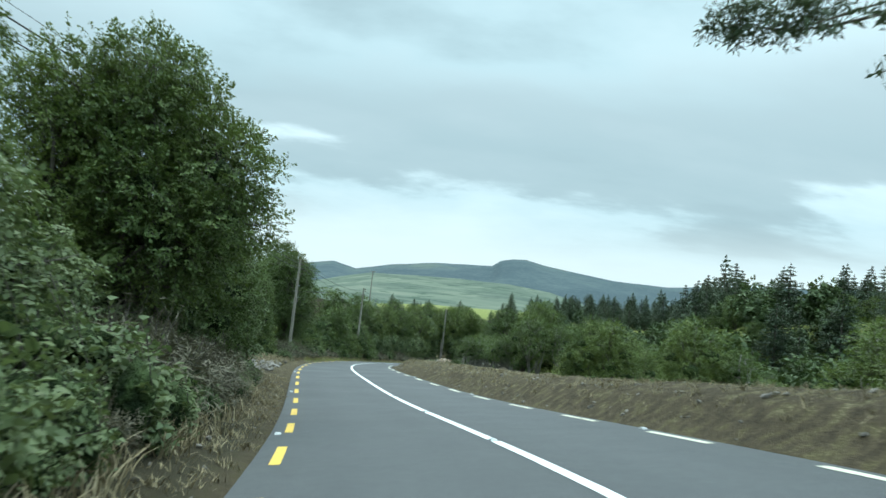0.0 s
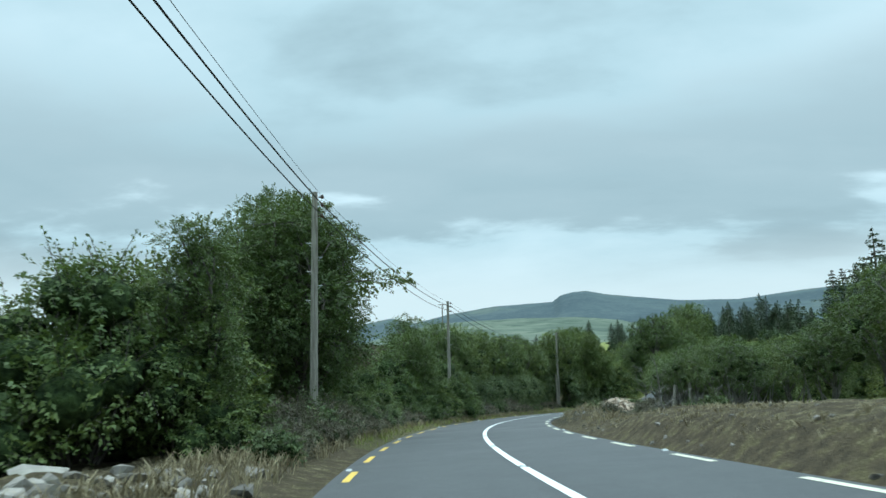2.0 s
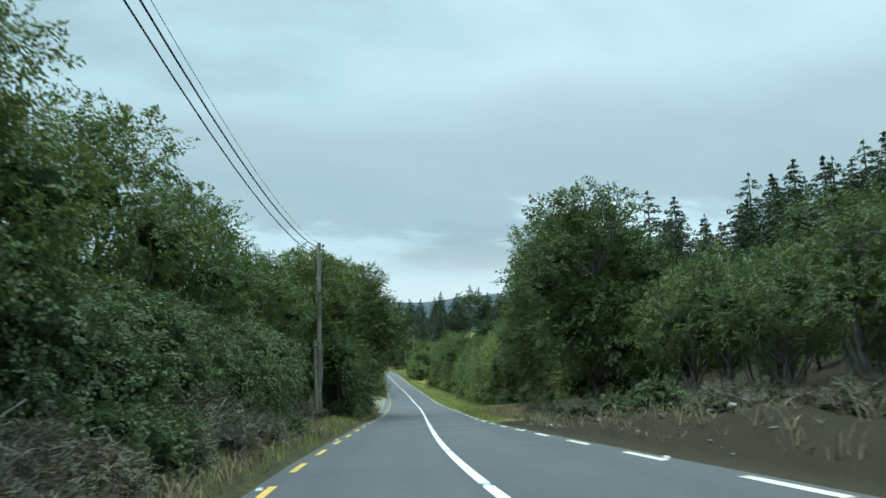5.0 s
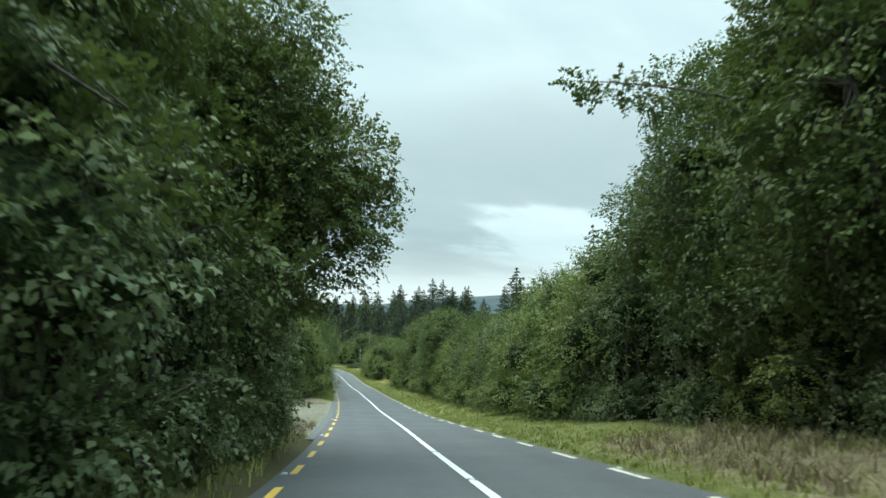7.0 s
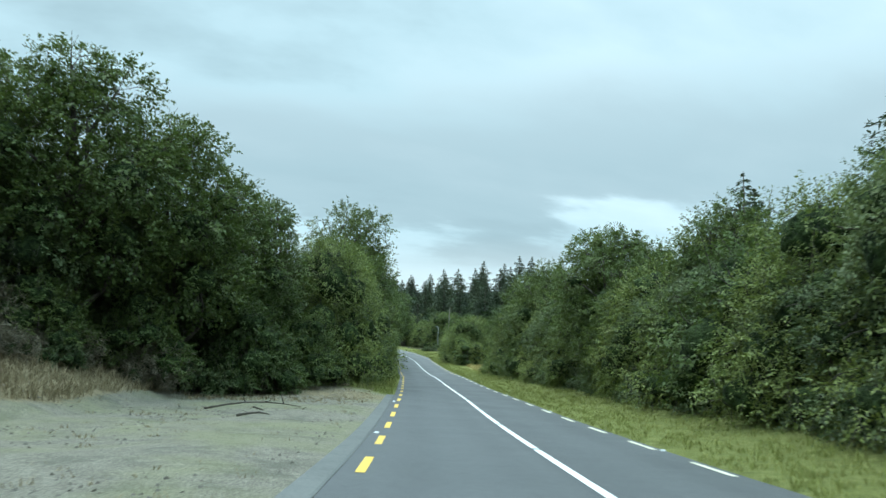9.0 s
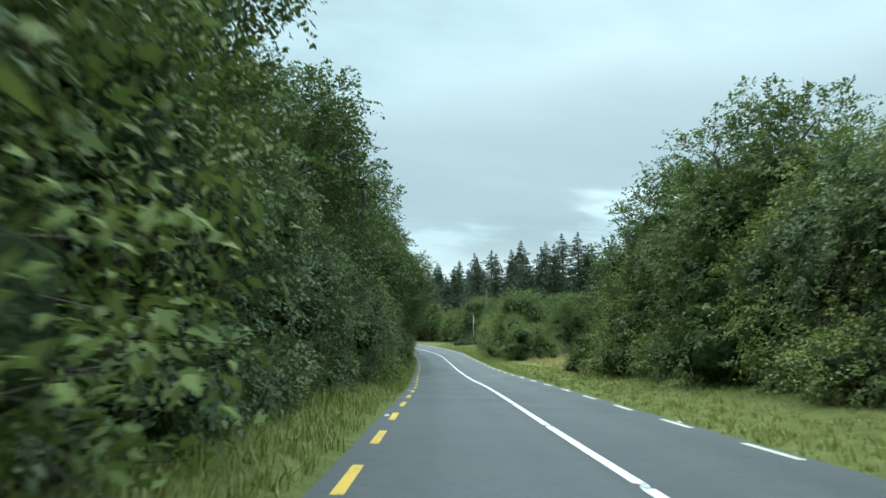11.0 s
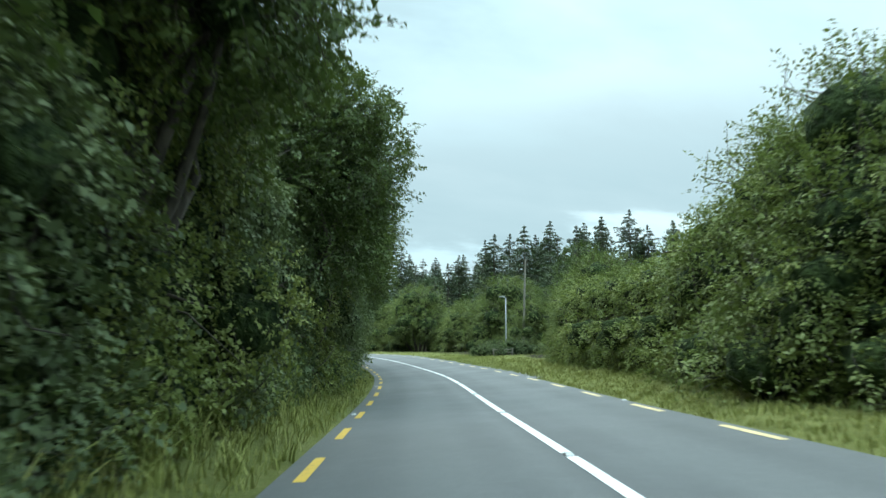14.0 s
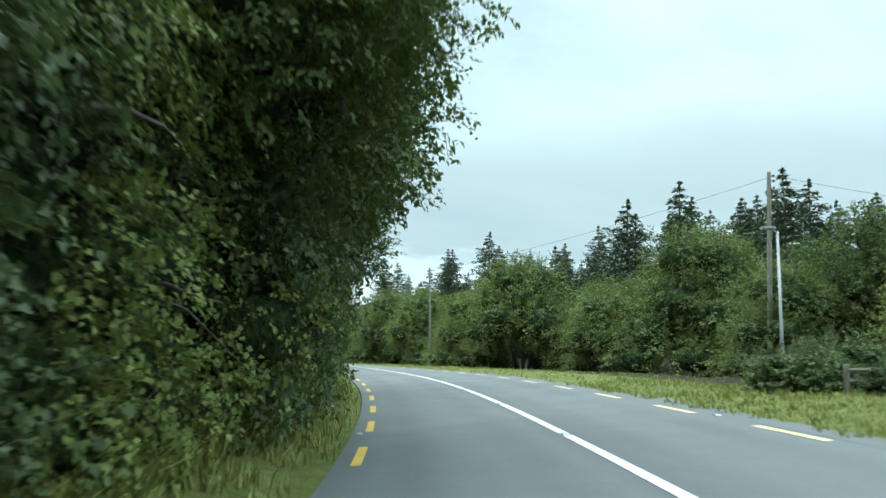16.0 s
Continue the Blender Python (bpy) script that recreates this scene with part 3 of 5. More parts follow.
def tube(path, radii, sides=7, cap=True):
    """Vertices and faces of a tapered tube along a path."""
    v, f = [], []
    n = len(path)
    for i, (p, r) in enumerate(zip(path, radii)):
        p = Vector(p)
        d = (Vector(path[min(i + 1, n - 1)]) - Vector(path[max(i - 1, 0)])).normalized()
        q = Vector((0, 0, 1)).rotation_difference(d) if d.z > -0.9 else d.to_track_quat("Z", "Y")
        for j in range(sides):
            a = 2 * math.pi * j / sides
            v.append(p + q @ Vector((math.cos(a) * r, math.sin(a) * r, 0)))
    for i in range(n - 1):
        for j in range(sides):
            k2 = (j + 1) % sides
            f.append((i * sides + j, i * sides + k2, (i + 1) * sides + k2, (i + 1) * sides + j))
    if cap:
        f.append(tuple(range(sides - 1, -1, -1)))
        f.append(tuple((n - 1) * sides + j for j in range(sides)))
    return v, f


def join(pieces):
    v, f = [], []
    for pv, pf in pieces:
        o = len(v)
        v += pv
        f += [tuple(i + o for i in q) for q in pf]
    return v, f


def unit(a):
    return a / (np.linalg.norm(a, axis=-1, keepdims=True) + 1e-9)


def leaf_quads(c, out, size, slim=0.55, droop=0.3, up=0.4, loose=0.8, along=None):
    """Bent leaf quads at the points c, facing roughly along out; along: the way each leaf points."""
    n = len(c)
    nrm = unit(out * 0.85 + rng.normal(size=(n, 3)) * loose * 0.45 + np.array([0, 0, up]))
    ax = unit(np.cross(nrm, rng.normal(size=(n, 3)))) if along is None else unit(along + rng.normal(size=(n, 3)) * 0.3)
    ax[:, 2] -= droop
    ax = unit(ax - nrm * (ax * nrm).sum(1, keepdims=True))
    side = np.cross(nrm, ax)
    ln = size * rng.uniform(0.6, 1.3, (n, 1))
    w = ln * slim * rng.uniform(0.8, 1.2, (n, 1))
    fold = nrm * w * 0.25
    v = np.stack([c - ax * ln * 0.5, c + side * w * 0.5 + fold - ax * ln * 0.08, c + ax * ln * 0.5, c - side * w * 0.5 + fold - ax * ln * 0.08], 1)
    return v.reshape(-1, 3)


def sprays(blobs, density, size, slim=0.55, reach=0.45, clump=11, inner=0.6, flop=0.0, thick=0.006):
    """Leafy twigs over the shells of ellipsoids: leaves set in pairs along each twig. Returns leaf quads and twig quads."""
    leaves, twigs_ = [], []
    for (c, r) in blobs:
        c, r = np.array(c, float), np.array(r, float)
        area = 4 * math.pi * (np.prod(r) ** (2 / 3))
        m = max(4, int(area * density / clump))
        d = unit(rng.normal(size=(m, 3)))
        rad = inner + (1.0 - inner) * np.sqrt(rng.uniform(0, 1, (m, 1)))
        rad *= 1 + 0.16 * np.sin(3.1 * d[:, :1] * 2 + c[0]) * np.cos(2.7 * d[:, 2:] * 2 + c[1])
        foot = c + d * r * rad
        out = unit(d / r)
        go = unit(out + rng.normal(size=(m, 3)) * 0.55 + np.array([0, 0, 0.12 - 0.5 * flop]))
        ln = reach * rng.uniform(0.6, 1.35, (m, 1)) * min(1.0, 0.5 + 0.5 * float(np.cbrt(np.prod(r))))
        flat = unit(np.array([0, 0, 1.0]) + out * 0.55 + rng.normal(size=(m, 3)) * 0.3)
        side = unit(np.cross(go, flat))
        face = np.cross(side, go)
        face *= np.sign(face[:, 2:] + 1e-6)
        u = np.linspace(0.12, 1.0, clump)
        sg = np.where(np.arange(clump) % 2 == 0, 1.0, -1.0) * 0.55 * size
        sg[-1] = 0.0
        k_ = lambda a: np.repeat(a, clump, 0)
        t = np.tile(u, m)[:, None]
        q = np.tile(sg, m)[:, None]
        p = k_(foot) + k_(go) * k_(ln) * t + k_(side) * q + rng.normal(size=(m * clump, 3)) * size * 0.22
        p[:, 2:] -= k_(ln) * t ** 2 * (0.18 + flop * 0.6)
        leaves.append(leaf_quads(p, k_(face) * 0.7 + k_(out) * 0.35, size, slim, 0.12 + flop * 0.5, 0.1, 0.7, k_(go) * 0.7 + k_(side) * np.sign(q)))
        a, b = foot - go * ln * 0.3, foot + go * ln * 0.9
        b[:, 2:] -= ln * 0.14
        w = side * thick
        twigs_.append(np.stack([a - w, a + w, b + w * 0.4, b - w * 0.4], 1).reshape(-1, 3))
    return np.concatenate(leaves), np.concatenate(twigs_)


def quad_mesh(name, v, mat, extra=None, twigs_=None, wood_mat=None):
    """A mesh of loose quads (four vertices each), with twig quads and further joined pieces."""
    v = np.asarray(v, np.float32)
    leaves_n = len(v) // 4
    if twigs_ is not None:
        v = np.concatenate([v, np.asarray(twigs_, np.float32)])
    ev, ef = extra if extra else ([], [])
    n = len(v) // 4
    faces = np.arange(n * 4).astype(np.int32)
    count = np.full(n, 4, np.int32)
    kind_ = np.zeros(n, np.int32)
    kind_[leaves_n:] = 2
    if len(ev):
        o = len(v)
        v = np.concatenate([v, np.array([tuple(p) for p in ev], np.float32)])
        faces = np.concatenate([faces, np.array([i + o for q in ef for i in q], np.int32)])
        count = np.concatenate([count, np.array([len(q) for q in ef], np.int32)])
        kind_ = np.concatenate([kind_, np.ones(len(ef), np.int32)])
    me = bpy.data.meshes.new(name)
    me.vertices.add(len(v))
    me.vertices.foreach_set("co", v.ravel())
    me.loops.add(len(faces))
    me.loops.foreach_set("vertex_index", faces)
    me.polygons.add(len(count))
    me.polygons.foreach_set("loop_start", np.concatenate([[0], np.cumsum(count)[:-1]]).astype(np.int32))
    for m in (mat, inner_leaf_shade, wood_mat or bark):
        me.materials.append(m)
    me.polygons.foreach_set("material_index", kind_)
    me.update(calc_edges=True)
    return me


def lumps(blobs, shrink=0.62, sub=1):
    """Uneven solid masses inside the leaves; their dark colour stands for inner shade."""
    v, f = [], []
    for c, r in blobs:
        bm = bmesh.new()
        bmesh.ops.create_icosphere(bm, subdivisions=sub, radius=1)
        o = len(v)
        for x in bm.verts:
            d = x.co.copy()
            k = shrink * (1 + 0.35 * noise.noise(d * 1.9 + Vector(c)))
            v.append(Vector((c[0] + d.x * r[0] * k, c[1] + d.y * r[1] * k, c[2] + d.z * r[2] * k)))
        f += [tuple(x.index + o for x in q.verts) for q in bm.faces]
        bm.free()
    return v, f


def make_plant(name, label, category, wood, crown_me, wood_mat, crown_name="crown", stem_name="trunk"):
    """wood: tubes, the first of them the trunk where there is one."""
    root = tagged(new(name), label, category)
    split = stem_name == "trunk" and category == "tree"
    wv, wf = join(wood[:1] if split else wood)
    stem = mesh_ob(stem_name, wv, wf, wood_mat, root, True)
    if stem_name == "branchwork":
        tagged(stem, kind="stuff")
    if split:
        wv, wf = join(wood[1:])
        tagged(mesh_ob("branchwork", wv, wf, wood_mat, stem, True), kind="stuff")
    c = new(crown_name, crown_me)
    c.parent = root
    return root


def twig_path(a, b, bow=0.15, n=4):
    a, b = Vector(a), Vector(b)
    off = Vector(rng.normal(size=3)) * bow * (b - a).length
    return [a.lerp(b, i / n) + off * math.sin(math.pi * i / n) for i in range(n + 1)]


def broadleaf(name, label, height, spread, clear, blobs_n, density, size, leaf, wood_mat=bark, slim=0.55, flop=0.0, core=0.5, lean=0.0, twigs=3, reach=0.45, sprigs=6, bow=0.04, stems=1):
    """A tree: tapered trunk, limbs to every leaf mass, twigs, and a crown of many leaves."""
    blobs, wood = [], []
    top = Vector((lean, 0, height * 0.82))
    stem = twig_path((0, 0, -0.4), top, bow, 6)
    r0 = 0.022 * height + 0.03
    wood.append(tube(stem, [r0 * (1 - 0.8 * i / 6) for i in range(7)], 8))
    for i in range(stems - 1):
        a = 2.4 * i + 0.5
        foot, tip = Vector((math.cos(a) * 0.35, math.sin(a) * 0.35, -0.4)), Vector((math.cos(a) * spread * 0.55, math.sin(a) * spread * 0.55, height * 0.62))
        wood.append(tube(twig_path(foot, tip, bow * 1.3, 6), [r0 * 0.7 * (1 - 0.75 * j / 6) for j in range(7)], 6))
    for i in range(blobs_n):
        u = (i + 0.5) / blobs_n
        z = clear + (height - clear) * (0.10 + 0.82 * u)
        ring = spread * (0.95 - 0.62 * abs(u - 0.38) ** 1.1) * (0.45 + 0.55 * rng.uniform())
        if i == blobs_n - 1:
            ring *= 0.2
        a = 2.399 * i + rng.uniform(-0.4, 0.4)
        c = (math.cos(a) * ring * 0.72 + lean * z / height, math.sin(a) * ring * 0.72, z)
        rr = spread * rng.uniform(0.30, 0.46) * (1.1 - 0.35 * u)
        blobs.append((c, (rr, rr, rr * rng.uniform(0.6, 0.85))))
        at = stem[min(5, 1 + int(4 * u))]
        wood.append(tube(twig_path(at, c, 0.12), [r0 * 0.42 * (1 - 0.75 * j / 4) + 0.008 for j in range(5)], 5))
        for _ in range(twigs):
            d = Vector(unit(rng.normal(size=3))) * rr * 1.05
            wood.append(tube(twig_path(c, Vector(c) + d, 0.15, 2), [0.018, 0.012, 0.005], 4, False))
    v, tw = sprays(blobs, density, size, slim, reach, inner=0.45, flop=flop)
    # sprigs that break the outline
    tips = []
    for c, r in blobs:
        for _ in range(sprigs):
            d = unit(rng.normal(size=3) + np.array([0, 0, 0.35]))
            a = np.array(c) + d * np.array(r) * 0.85
            ln = min(0.55 * r[0], 0.75)
            wood.append(tube([Vector(c), Vector(a + d * ln)], [0.012, 0.004], 3, False))
            for t in np.linspace(0, 1, max(6, int(ln / size * 3))):
                tips.append(a + d * t * ln + rng.normal(size=3) * size * 0.35)
    if tips:
        tips = np.array(tips)
        v = np.concatenate([v, leaf_quads(tips, unit(rng.normal(size=tips.shape) * 0.5 + np.array([0, 0, 0.8])), size, slim, 0.2)])
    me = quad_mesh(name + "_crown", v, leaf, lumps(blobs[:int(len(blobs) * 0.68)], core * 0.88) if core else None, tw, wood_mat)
    return make_plant(name, label, "tree", wood, me, wood_mat)


def shrub(name, label, height, spread, blobs_n, density, size, leaf, slim=0.55, core=0.7, spiky=0, reach=0.4):
    blobs, wood = [], []
    for i in range(blobs_n):
        a, u = 2.399 * i, (i + 0.5) / blobs_n
        rr = min(spread, height) * rng.uniform(0.30, 0.42)
        ring = (spread - rr) * math.sqrt(u) * rng.uniform(0.8, 1.05)
        z = rr * 0.7 + (height - 1.55 * rr) * (1 - 0.75 * u ** 1.5) * rng.uniform(0.35, 1.0)
        if i < 3:
            z = height - rr * 0.85
        c = (math.cos(a) * ring, math.sin(a) * ring, z)
        blobs.append((c, (rr, rr, rr * 0.85)))
        wood.append(tube(twig_path((math.cos(a) * 0.2, math.sin(a) * 0.2, -0.3), c, 0.1), [0.05, 0.04, 0.03, 0.02, 0.01], 5))
    for i in range(6):
        a = rng.uniform(0, 6.28)
        blobs.append(((math.cos(a) * spread * 0.7, math.sin(a) * spread * 0.7, 0.45), (spread * 0.32, spread * 0.32, 0.6)))
    v, tw = sprays(blobs, density, size, slim, reach, inner=0.5, thick=0.004)
    v = v.reshape(-1, 4, 3)
    v = v[v[:, 0, 2] > -0.1].reshape(-1, 3)
    if spiky:
        tips = []
        for c, r in blobs[:blobs_n]:
            for _ in range(spiky):
                d = unit(np.array([rng.normal() * 0.35, rng.normal() * 0.35, 1.0]))
                a = np.array(c) + np.array([rng.normal() * r[0] * 0.5, rng.normal() * r[1] * 0.5, r[2] * 0.7])
                ln = rng.uniform(0.3, 0.8)
                tips += [a + d * t * ln + rng.normal(size=3) * 0.025 for t in np.linspace(0, 1, max(7, int(ln / size * 2.4)))]
                wood.append(tube([Vector(c), Vector(a), Vector(a + d * ln)], [0.012, 0.010, 0.004], 3, False))
        tips = np.array(tips)
        v = np.concatenate([v, leaf_quads(tips, unit(rng.normal(size=tips.shape)), size * 0.8, slim, -0.5)])
    me = quad_mesh(name + "_crown", v, leaf, lumps(blobs, core), tw)
    return make_plant(name, label, "bush", wood, me, bark, "foliage", "branchwork")


def hedge(name, label, length, depth, height, density, size, leaf):
    """A length of overgrown hedge, ivy down to the ground, runs along y."""
    blobs, wood = [], []
    for i in range(int(length * 2.2)):
        y = rng.uniform(-length / 2, length / 2)
        z = rng.uniform(0.3, height - 0.5)
        r = rng.uniform(0.55, 0.95)
        blobs.append(((rng.normal() * depth * 0.22, y, z), (depth * 0.5 * rng.uniform(0.75, 1.1), r, r * 0.85)))
    for i in range(int(length * 1.2)):
        y = (i + 0.5) / (length * 1.2) * length - length / 2
        blobs.append(((0, y, height * rng.uniform(0.78, 0.95)), (depth * 0.45, 0.8, 0.7)))
        blobs.append(((0, y, 0.5), (depth * 0.55, 0.7, 0.75)))
        x = rng.normal() * 0.25
        wood.append(tube(twig_path((x, y, -0.3), (x + rng.normal() * 0.4, y + rng.normal() * 0.4, height * 0.85), 0.06, 5), [0.07, 0.06, 0.05, 0.04, 0.03, 0.015], 6))
    for i in range(int(length * 3)):
        y, z = rng.uniform(-length / 2, length / 2), rng.uniform(0.4, height * 0.9)
        sx = rng.choice([-1, 1])
        a = (sx * depth * 0.35, y, z)
        b = (sx * depth * rng.uniform(0.5, 0.72), y + rng.normal() * 0.5, z + rng.normal() * 0.4)
        wood.append(tube(twig_path(a, b, 0.2, 3), [0.02, 0.016, 0.011, 0.005], 4, False))
    v, tw = sprays(blobs, density, size, 0.7, 0.36, 9, 0.7, 0.35, 0.004)
    v = v.reshape(-1, 4, 3)
    p = v[:, 0]
    v = v[(p[:, 2] > -0.1) & (np.abs(p[:, 0]) > depth * 0.22) | (p[:, 2] > height * 0.75)].reshape(-1, 3)
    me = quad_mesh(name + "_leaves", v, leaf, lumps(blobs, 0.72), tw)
    root = tagged(new(name), label, "hedge")
    wv, wf = join(wood)
    tagged(mesh_ob("branchwork", wv, wf, bark, root, True), kind="stuff")
    c = new("foliage", me)
    c.parent = root
    return root


def spruce(name, label, height, spread, tiers, per, leaf, gappy=0.0, start=0.10, fine=False):
    """A spruce with whorls of drooping boughs made of needle sprays."""
    wood = [tube([(0, 0, -0.5), (0, 0, height * 0.5), (0, 0, height)], [0.02 * height, 0.012 * height, 0.02], 7)]
    q = []
    for t in range(tiers):
        u = t / (tiers - 1)
        z = height * (start + (0.98 - start) * u)
        reach = spread * (1 - u ** 1.5) ** 0.9 * rng.uniform(0.7, 1.15) + 0.3
        for b in range(max(4, int(per * (1 - 0.5 * u)))):
            if rng.uniform() < gappy:
                continue
            a = rng.uniform(0, 6.283)
            ln = reach * rng.uniform(0.42, 1.15)
            z = height * (start + (0.98 - start) * u) + rng.normal() * 0.22 * (1 - u)
            d = np.array([math.cos(a), math.sin(a), 0])
            sd = np.array([-d[1], d[0], 0])
            tip = np.array([0, 0, z]) + d * ln + np.array([0, 0, -0.16 * ln + 0.05 * ln * rng.normal()])
            root_ = np.array([0, 0, z + 0.06 * ln])
            wood.append(tube([Vector(root_), Vector(tip)], [0.035, 0.012], 4, False))
            if fine:
                sprig = []
                for w in np.linspace(0.3, 1.0, 26):
                    m = root_ + (tip - root_) * w
                    sprig += [m + sd * rng.normal() * ln * 0.16 * (1.2 - w) + d * rng.normal() * 0.1 + np.array([0, 0, rng.normal() * 0.10 - 0.05]) for _ in range(9)]
                q += list(leaf_quads(np.array(sprig), unit(rng.normal(size=(len(sprig), 3))), 0.26, 0.22, 0.6, 0.1))
                continue
            tip[2] += 0.10 * ln
            m = max(6, int(ln * 10))
            w = rng.uniform(0.12, 1.0, (m, 1)) ** 0.8
            fan = rng.normal(size=(m, 1)) * 0.24 * (1.15 - 0.75 * w) * ln
            at_ = root_ + (tip - root_) * w + sd * fan + np.array([0, 0, 1.0]) * (rng.normal(size=(m, 1)) * 0.14 - 0.10 - 0.12 * ln * w * (1 - w))
            q += list(leaf_quads(at_, np.tile([0, 0, 0.8], (m, 1)), 0.62, 0.36, 0.25, 0.3, 1.1, np.tile(d * 0.9, (m, 1)) + sd * np.sign(fan) * 0.7))
    me = quad_mesh(name + "_boughs", np.array(q), leaf)
    return make_plant(name, label, "conifer", wood, me, bark)


def dead_tree(name, label, height):
    wood = []
    stem = twig_path((0, 0, -0.3), (0.4, 0.2, height), 0.08, 6)
    wood.append(tube(stem, [0.07, 0.06, 0.055, 0.045, 0.035, 0.02, 0.008], 6))
    for i in range(9):
        a, k = rng.uniform(0, 6.28), rng.integers(2, 6)
        tip = stem[k] + Vector((math.cos(a) * 0.9, math.sin(a) * 0.9, rng.uniform(0.4, 1.2)))
        wood.append(tube(twig_path(stem[k], tip, 0.15, 3), [0.035, 0.025, 0.016, 0.006], 5))
        for _ in range(2):
            wood.append(tube(twig_path(tip.lerp(stem[k], 0.3), tip + Vector(rng.normal(size=3)) * 0.4, 0.1, 2), [0.014, 0.009, 0.004], 4, False))
    wv, wf = join(wood)
    return tagged(mesh_ob(name, wv, wf, pale_bark, None, True), label, "dead tree")


def plant(proto, s, e, scale=1.0, turn=None, sink=0.0, sz=None):
    """A copy of a plant at a place along the road."""
    m = Matrix.Translation(spot(s, e, -sink)) @ pose(0, 0, 0, 0, 0, rng.uniform(0, 360) if turn is None else turn_at(s) + turn)
    ob = copy_thing(proto, m)
    ob.scale = (scale, scale, (sz or scale) * rng.uniform(0.95, 1.05))
    return ob


rng = np.random.default_rng(50)
oak = broadleaf("tree", "broad leafy tree in dark green summer leaf", 8.5, 3.3, 1.6, 18, 160, 0.125, leaf_tree, core=0.5)
ash = broadleaf("tree", "tall roadside tree with open drooping leaf sprays", 10.0, 3.0, 1.2, 18, 150, 0.145, leaf_tree, slim=0.45, flop=0.35, core=0.4, reach=0.6)
ivy_tree = broadleaf("tree", "ivy-covered tree leafy down to its foot", 9.0, 2.7, 0.2, 20, 165, 0.115, leaf_ivy, slim=0.7, core=0.55, reach=0.38)
lime = broadleaf("tree", "spreading tree arching over the road edge", 10.5, 4.3, 3.4, 22, 185, 0.12, leaf_tree, core=0.3)
airy = broadleaf("tree", "tall open-crowned tree with sky showing through its leaves", 10.5, 3.6, 2.0, 20, 80, 0.15, leaf_tree, core=0, reach=0.65, sprigs=4)
oak_mid = broadleaf("woodland_tree", "broad leafy tree standing behind the hedge line", 8.5, 3.3, 1.4, 14, 120, 0.125, leaf_tree, core=0.62, twigs=1, sprigs=4)
birch = broadleaf("birch_tree", "slender tree with bare pale trunk below its crown", 7.0, 2.1, 2.4, 11, 120, 0.115, leaf_tree, pale_bark, core=0.5, twigs=1, sprigs=4)
thicket = broadleaf("small_tree", "small crooked tree on several thin pale stems", 5.4, 2.7, 2.2, 14, 130, 0.105, leaf_tree, pale_bark, core=0.45, twigs=1, sprigs=3, bow=0.1, stems=4)
willow = shrub("willow_bush", "rounded willow bush in light green leaf", 4.6, 2.9, 16, 185, 0.092, leaf_willow, slim=0.42, spiky=6, reach=0.5)
thorn = shrub("thorn_bush", "dense dark green thorn bush", 3.2, 2.1, 13, 150, 0.095, leaf_tree, spiky=4)
dry_scrub = shrub("bracken_clump", "low tangle of grey dead bracken and twigs", 1.2, 1.2, 8, 150, 0.2, leaf_dry, slim=0.13, core=0.5, spiky=6)
scrub = shrub("bramble_bush", "low scrubby bush of bramble", 1.3, 1.1, 8, 90, 0.12, leaf_ivy, spiky=2)
hedge_a = hedge("hedge", "overgrown hedge with ivy down to the verge", 5.0, 2.0, 3.4, 165, 0.098, leaf_ivy)
hedge_b = hedge("hedge", "tall tangled hedge of ivy and bramble", 5.0, 2.3, 4.2, 150, 0.10, leaf_ivy)
hedge_c = hedge("hedge", "light green hedge of willow and thorn", 5.0, 2.2, 3.8, 180, 0.078, leaf_willow)
hedge_d = hedge("hedge", "dark green hedge across the verge", 5.0, 2.2, 4.0, 165, 0.084, leaf_ivy)
spruce_a = spruce("spruce", "dark spruce in the hillside plantation", 18, 6.0, 25, 14, leaf_spruce, 0.2)
spruce_b = spruce("spruce", "ragged open-topped spruce above the wood", 16, 6.2, 18, 13, leaf_spruce, 0.3)
pine = spruce("pine", "roadside pine with long overhanging boughs", 10.5, 5.6, 9, 10, leaf_spruce, 0.1, 0.55, True)
far_tree = broadleaf("tree", "distant round-headed tree in full leaf", 8.0, 3.6, 1.0, 9, 9, 0.6, leaf_far, core=0.8, twigs=0, reach=0.9, sprigs=0)
far_bush = shrub("bush", "distant rounded bush in green leaf", 4.0, 3.0, 8, 10, 0.5, leaf_far, core=0.85)
dead = dead_tree("dead_tree", "thin bare dead tree with pale bark", 4.2)
PROTOS = [oak, airy, ash, lime, ivy_tree, oak_mid, birch, thicket, willow, thorn, scrub, dry_scrub, hedge_a, hedge_b, hedge_c, hedge_d, spruce_a, spruce_b, pine, far_tree, far_bush, dead]


